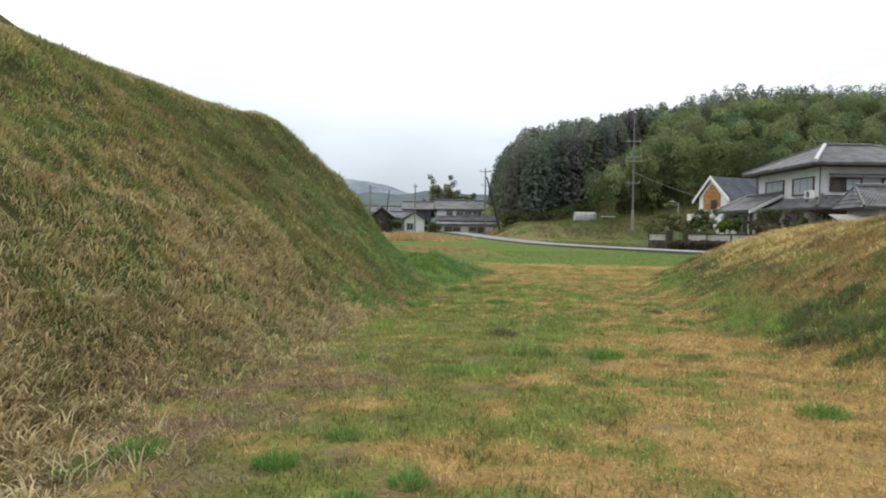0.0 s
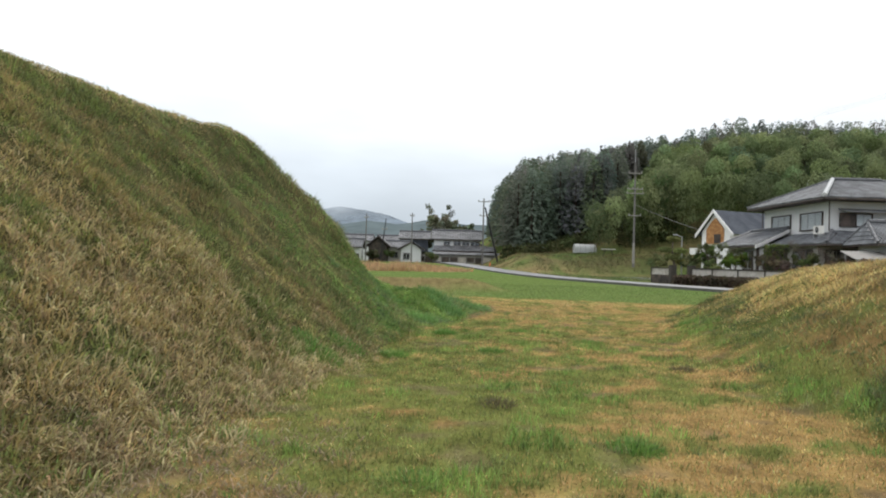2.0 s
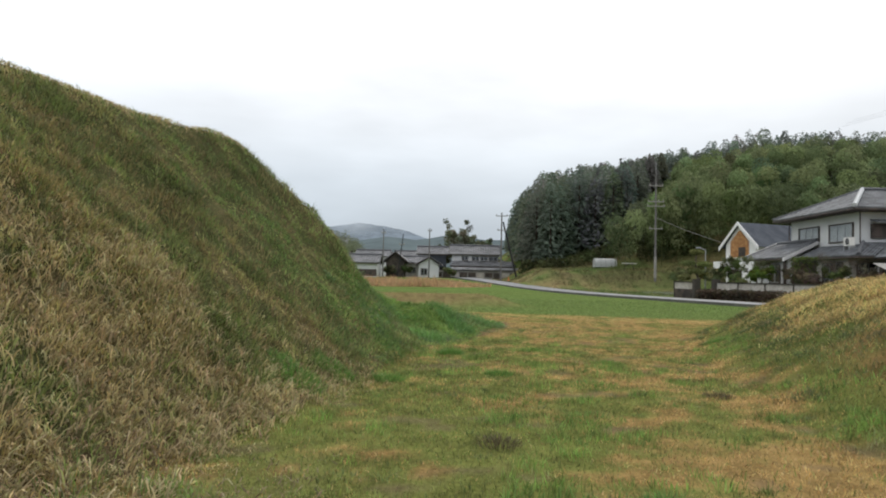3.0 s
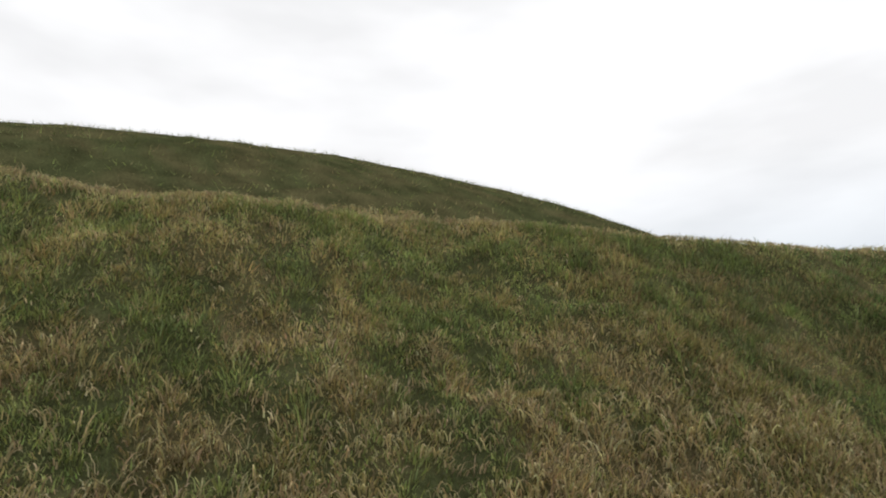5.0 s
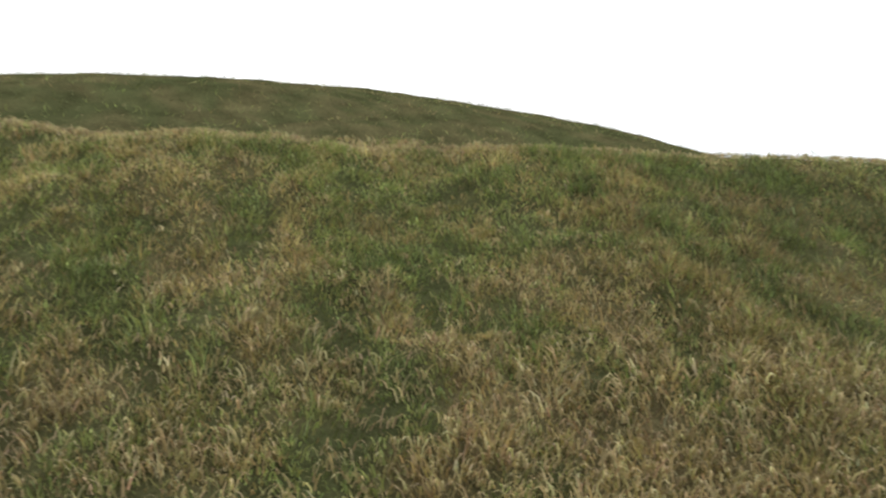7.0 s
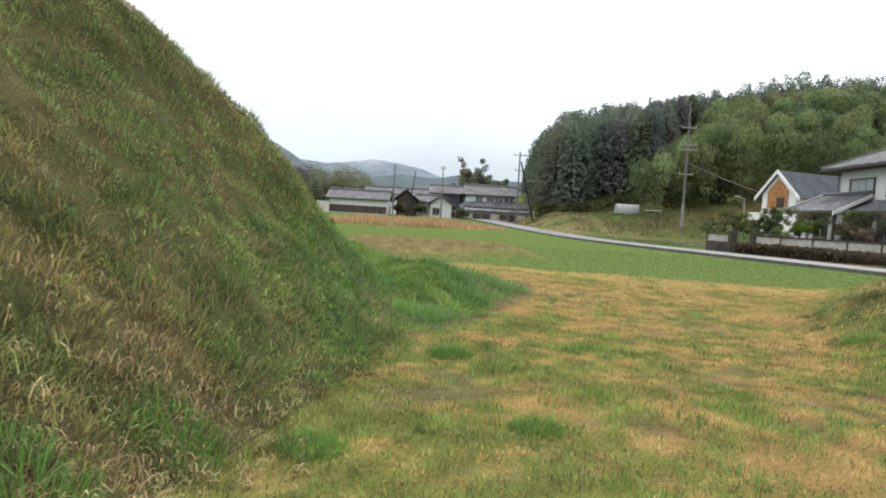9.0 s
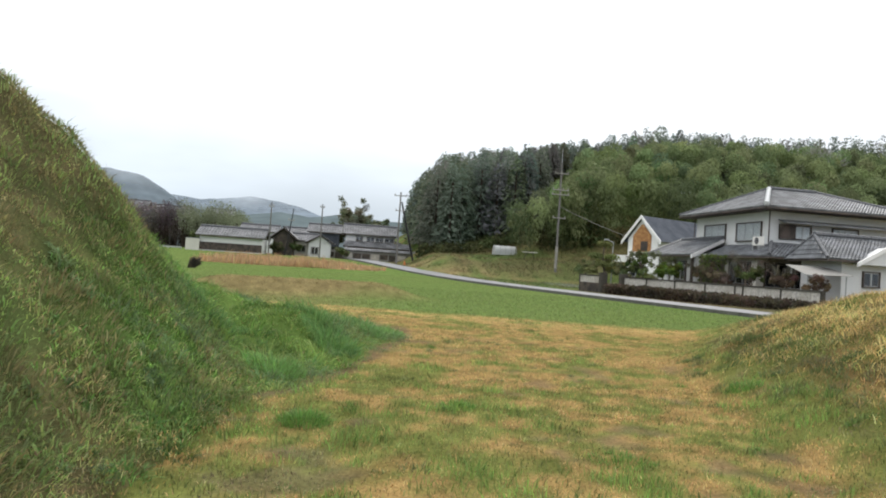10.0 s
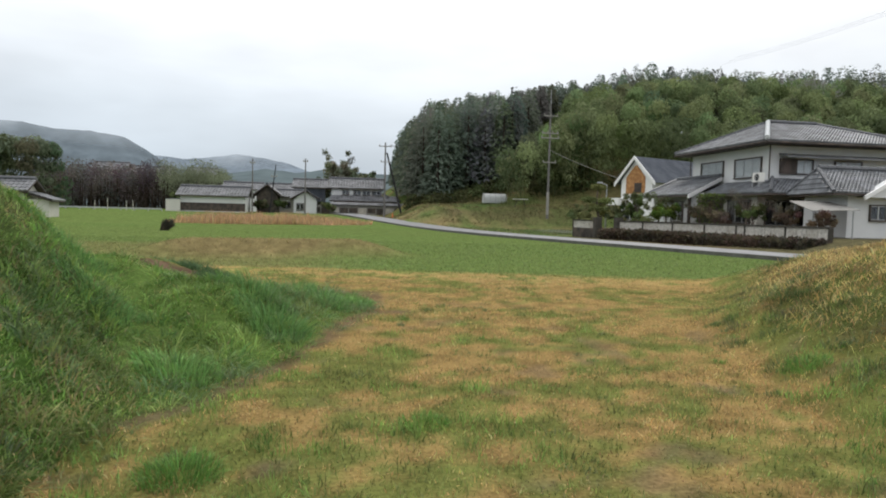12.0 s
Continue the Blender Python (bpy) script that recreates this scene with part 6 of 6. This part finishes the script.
OLIVE = ((0.20, 0.245, 0.085), (0.275, 0.31, 0.105), (0.35, 0.305, 0.125), (0.47, 0.385, 0.17))
WEEDY = ((0.215, 0.27, 0.085), (0.18, 0.205, 0.08), (0.30, 0.25, 0.115), (0.35, 0.36, 0.135))
GRASSY = ((0.19, 0.30, 0.085), (0.16, 0.225, 0.078), (0.26, 0.235, 0.11), (0.26, 0.35, 0.115))
lay("mound_grass", "tangled green and straw-coloured grass covering the large mound", [
    slope_mat(78000, -7.6, -1.4, 2.5, 11.0, 0.10, smax=1.15),
    slope_clumps(1900, -7.0, -1.2, 2.0, 11.0, 32, 0.0, 1.0, OLIVE),
    slope_clumps(1300, -6.8, 0.0, 10.0, 13.8, 34, 0.06, 0.97, WEEDY, 1.15),
    slope_clumps(1250, -6.8, 0.5, 13.4, 20.0, 34, 0.04, 0.97, GRASSY, 1.15),
    slope_mat(58000, -6.8, 0.2, 11.0, 19.0, 0.10, smax=1.2),
    slope_mat(24000, -9.0, -2.2, -6.0, 2.5, 0.2, 1, smax=1.2),
    slope_mat(36000, -9.0, 0.5, 19.0, 25.0, 0.13, 1, smax=1.2),
    slope_mat(36000, -26.0, -5.0, -5.0, 21.0, 0.12, 1, smin=1.05, dead=0.7),
    straw_tufts(17000, -7.6, -1.2, 1.0, 11.0, 0.16),
    straw_tufts(9000, -6.8, 0.0, 11.0, 19.0, 0.15, 5)])


def rank_zone(x, y):
    """Where rank green grass grows round the mound's corner, with the slip of bare earth left out."""
    s, _ = mound_step(x, y)
    tongue = rank_edge(x, y) + 0.25 * (fbm(x, y, 0.8, 97) - 0.5)
    foot = (y > 12.5) & (s > -0.02) & (s < 0.2 + 0.5 * (fbm(x, y, 1.0, 99) - 0.5)) & (fbm(x, y, 0.7, 94) > 0.54 - 0.06 * (y - 14))
    back = np.hypot((x + 3.6 + 0.35 * (y - 26)) / 1.9, (y - 26) / 4.6) + 0.5 * (fbm(x, y, 1.1, 98) - 0.5)
    low = s < 0.3 + 0.5 * (fbm(x, y, 0.9, 95) - 0.5)
    return (((np.minimum(tongue, back) < 1.0) & low) | foot) & (slip(x, y) > 0.95)


RANK_TONES = np.array(((0.19, 0.35, 0.075), (0.29, 0.43, 0.11), (0.13, 0.25, 0.07), (0.21, 0.31, 0.14), (0.27, 0.34, 0.11)))


def lush_grass(n, x0, x1, y0, y1, size):
    """The low green layer between the clumps."""
    x, y = points(n, x0, x1, y0, y1)
    ok = rank_zone(x, y)
    x, y = x[ok], y[ok]
    m = len(x)
    c = blend(RANK_TONES[0] * np.ones((m, 3)), RANK_TONES[2], RNG.random(m))
    c = np.where((RNG.random(m) < 0.05)[:, None], STRAW * 0.8, c)
    return blades(x, y, land(x, y) - 0.04, size * (0.4 + 0.8 * RNG.random(m)), 0.010 + 0.009 * RNG.random(m), jitter(c, 0.3), wander(m) * 0.9, 0.4 + 0.6 * RNG.random(m))


def rank_clumps(n, x0, x1, y0, y1, count):
    """Lumpy clumps whose blades spring up from one root and arch over all round."""
    x, y = points(n, x0, x1, y0, y1)
    ok = rank_zone(x, y)
    x, y = x[ok], y[ok]
    k = len(x)
    big = (0.4 + 1.1 * fbm(x, y, 1.6, 103)) * (0.55 + 0.75 * RNG.random(k)) * (0.6 + 0.4 * soft((y - 14) / 4)) * (1 - 0.45 * soft((-0.1 - x) / 1.0))
    tone = RANK_TONES[(soft((fbm(x, y, 1.5, 101) - 0.3) / 0.4) * 3.2 + RNG.random(k) * 1.7).astype(int) % 5] * (0.5 + 0.62 * RNG.random((k, 1)))
    i = np.repeat(np.arange(k), count)
    m = len(i)
    a, q = RNG.uniform(0, 2 * np.pi, m), np.sqrt(RNG.random(m))
    px, py = x[i] + 0.24 * big[i] * q * np.cos(a), y[i] + 0.24 * big[i] * q * np.sin(a)
    out = np.stack((np.cos(a), np.sin(a)), 1) * 0.8 + wander(m) * 0.45 + np.array((0.12, -0.1))
    c = jitter(tone[i] * (0.8 + 0.32 * RNG.random((m, 1))), 0.12)
    ln = 0.40 * big[i] * (0.5 + 0.7 * RNG.random(m)) * (1.1 - 0.5 * q)
    return blades(px, py, land(px, py) - 0.03, ln, 0.010 + 0.009 * RNG.random(m), c, out, 0.3 + 0.65 * q + 0.2 * RNG.random(m), 3)


lay("rank_grass", "tall lush green grass in clumps round the mound's corner", [
    lush_grass(72000, -7.0, 3.0, 12.0, 31.0, 0.15), rank_clumps(2500, -7.0, 3.0, 12.0, 31.0, 52)])


def bank_grass(n, x0, x1, y0, y1, size):
    x, y = points(n, x0, x1, y0, y1)
    z = small_bank(x, y)
    ok = z > 0.3 + 0.25 * RNG.random(n)
    x, y, z = x[ok], y[ok], z[ok]
    m = len(x)
    p = soft((z - 0.32 - 0.42 * soft((16 - y) / 4) + 1.8 * (fbm(x, y, 1.0, 71) - 0.5)) / 0.6)
    gold = blend(np.array((0.55, 0.41, 0.165)) * np.ones((m, 3)), np.array((0.35, 0.245, 0.11)), RNG.random(m))
    live = blend(GREEN * np.ones((m, 3)), DEEP, RNG.random(m))
    c = np.where((RNG.random(m) < 0.12 + 0.7 * p)[:, None], gold, live)
    ln = size * (0.4 + RNG.random(m)) * (0.4 + 1.2 * fbm(x, y, 0.5, 73, 2))
    c = c * (0.58 + 0.85 * soft((fbm(x, y, 0.35, 109, 3) - 0.27) / 0.45))[:, None] * 1.15
    return blades(x, y, z - 0.04, ln, size * 0.075 * (0.7 + 0.6 * RNG.random(m)), jitter(c, 0.28), wander(m), 0.45 + 0.6 * RNG.random(m))


lay("bank_grass", "golden dry grass with green patches on the low bank", [bank_grass(62000, 3.6, 9.5, 5.0, 26.0, 0.14), bank_grass(48000, 7.0, 14.0, 8.0, 30.0, 0.16)])


def bank_weeds(n, x0, x1, y0, y1):
    """Dark green weeds in lumps along the low bank's foot and face."""
    x, y = points(n, x0, x1, y0, y1)
    z = small_bank(x, y)
    ok = (z > 0.1) & (z < 0.95) & (fbm(x, y, 0.9, 127) > 0.46)
    return [tussock(a, b, 60, RNG.uniform(0.1, 0.24), RNG.uniform(0.1, 0.2), ((0.10, 0.14, 0.055), (0.13, 0.19, 0.06), (0.15, 0.15, 0.075))[k % 3], 0.009) for k, (a, b) in enumerate(zip(x[ok], y[ok]))]



def field_crop(n, x0, x1, y0, y1):
    """The short, even green growth of the field."""
    x, y = points(n, x0, x1, y0, y1)
    ok = (y > 31.5 - 0.22 * x + 1.2 * (fbm(x, y, 3, 43) - 0.5)) & (x < 27.0 - 0.31 * (y - 26) - 3.2) & (small_bank(x, y) < 0.1)
    x, y = x[ok], y[ok]
    m = len(x)
    c = turf_colour(x, y) * (1.25 + 0.5 * RNG.random((m, 1)))
    return blades(x, y, plain(x, y), 0.05 + 0.09 * RNG.random(m), 0.02 + 0.025 * RNG.random(m), jitter(c, 0.2), wander(m), 0.3 + 0.6 * RNG.random(m), 1)


lay("field_crop", "short even green crop of the flat field", [field_crop(90000, -16, 22, 28, 50), field_crop(25000, -24, 20, 50, 74)], "crop")


def terrace_grass(n, x0, x1, y0, y1):
    """Rough grass in clumps on the terraces behind the road."""
    x, y = points(n, x0, x1, y0, y1)
    edge = np.interp(y, [q[1] for q in ROAD], [q[0] for q in ROAD])
    ok = (x > edge + 2.6) & (RNG.random(n) < soft((fbm(x, y, 1.6, 131) - 0.3) / 0.25)) & ~((x > 21) & (y < 72))
    x, y = x[ok], y[ok]
    m = len(x)
    c = turf_colour(x, y) * (0.75 + 0.8 * fbm(x, y, 1.1, 133))[:, None]
    return blades(x, y, plain(x, y), (0.15 + 0.4 * RNG.random(m)) * (0.4 + 1.2 * fbm(x, y, 1.4, 135)), 0.05 + 0.07 * RNG.random(m), jitter(c, 0.25), wander(m), 0.3 + 0.6 * RNG.random(m), 1)


lay("terrace_grass", "rough olive grass on the terraces behind the road", [terrace_grass(60000, 4.0, 40.0, 70.0, 116.0)])


def tussock(x, y, n, r, size, tint, thin=0.005):
    """The blades of one tuft of grass."""
    a, q = RNG.uniform(0, 2 * np.pi, n), r * np.sqrt(RNG.random(n))
    px, py = x + q * np.cos(a), y + q * np.sin(a)
    out = np.stack((np.cos(a), np.sin(a)), 1)
    c = jitter(np.array(tint) * np.ones((n, 3)), 0.25)
    ln = size * (0.5 + 0.7 * RNG.random(n)) * (1.15 - 0.6 * q / r)
    return blades(px, py, land(px, py) - 0.01, ln, thin + 0.004 * RNG.random(n), c, out * 0.6 + wander(n) * 0.4, 0.3 + 0.6 * RNG.random(n), 3)


lay("bank_weed", "dark green weeds along the foot of the low bank", bank_weeds(480, 4.0, 9.5, 4.5, 24.0) + bank_weeds(330, 3.7, 5.6, 4.5, 11.0), "weeds")
sets = [tussock(x, y, n, r, s, (0.135, 0.27, 0.06)) for x, y, n, r, s in (
    (1.9, 7.9, 600, 0.24, 0.2), (0.35, 16.28, 700, 0.27, 0.24), (1.13, 13.75, 520, 0.22, 0.2), (-1.05, 4.15, 420, 0.13, 0.19), (-0.72, 4.72, 320, 0.12, 0.15),
    (2.4, 12.9, 500, 0.4, 0.16), (2.0, 17.2, 420, 0.22, 0.16), (-0.5, 13.0, 420, 0.25, 0.22), (6.25, 18.35, 350, 0.26, 0.22), (0.1, 6.9, 420, 0.3, 0.15),
    (-1.98, 4.3, 460, 0.2, 0.22), (-2.2, 3.95, 320, 0.15, 0.18), (3.14, 15.2, 420, 0.3, 0.16), (-1.45, 11.5, 560, 0.34, 0.3), (-1.2, 12.5, 420, 0.3, 0.28),
    (3.1, 5.4, 420, 0.2, 0.2), (1.5, 5.85, 360, 0.25, 0.13), (1.9, 10.6, 450, 0.4, 0.15), (1.2, 11.6, 420, 0.4, 0.14), (-0.2, 3.9, 300, 0.12, 0.14), (-0.5, 3.6, 300, 0.14, 0.14))]
for k in range(520):
    x, y = RNG.uniform(-1.6, 7.0), 2.6 + 27 * RNG.random() ** 1.15
    if mound_step(x, y)[0] < -0.02 and small_bank(x, y) < 0.7 and RNG.random() < 1.25 - dryness(x, y):
        sets.append(tussock(x, y, 42, RNG.uniform(0.04, 0.15), RNG.uniform(0.06, 0.13), ((0.15, 0.26, 0.065), (0.18, 0.23, 0.075), (0.12, 0.17, 0.06), (0.17, 0.21, 0.10))[k % 4], 0.007))
lay("tuft_grass", "bright green grass tufts standing in the dry lane turf", sets)
lay("withered_weed", "dark withered weeds standing on the lane", [tussock(x, y, 240, 0.2, 0.2, (0.12, 0.10, 0.06)) for x, y in ((0.88, 9.4), (3.9, 12.2))], "weeds")
sets = []
for x, y, r, s in ((0.45, 20.8, 0.5, 0.55), (0.1, 21.6, 0.5, 0.5), (-1.4, 27.2, 0.5, 0.4), (-1.9, 28.0, 0.55, 0.45), (-2.6, 28.8, 0.6, 0.5), (-3.3, 29.7, 0.6, 0.5), (-4.0, 30.8, 0.7, 0.5),
                   (-1.2, 19.6, 0.5, 0.35), (-2.0, 20.8, 0.5, 0.35), (-0.2, 18.6, 0.4, 0.45), (1.0, 23.2, 0.5, 0.5), (0.4, 24.2, 0.55, 0.5), (1.5, 24.0, 0.4, 0.4)):
    sets.append(tussock(x, y, 700, r, 0.82 * s, ((0.085, 0.155, 0.065) if y > 27 else (0.15, 0.285, 0.09)) if r != 0.4 else (0.2, 0.36, 0.11), 0.011))
lay("weed_growth", "dark green weed clumps rising from the rank grass", sets, "weeds")
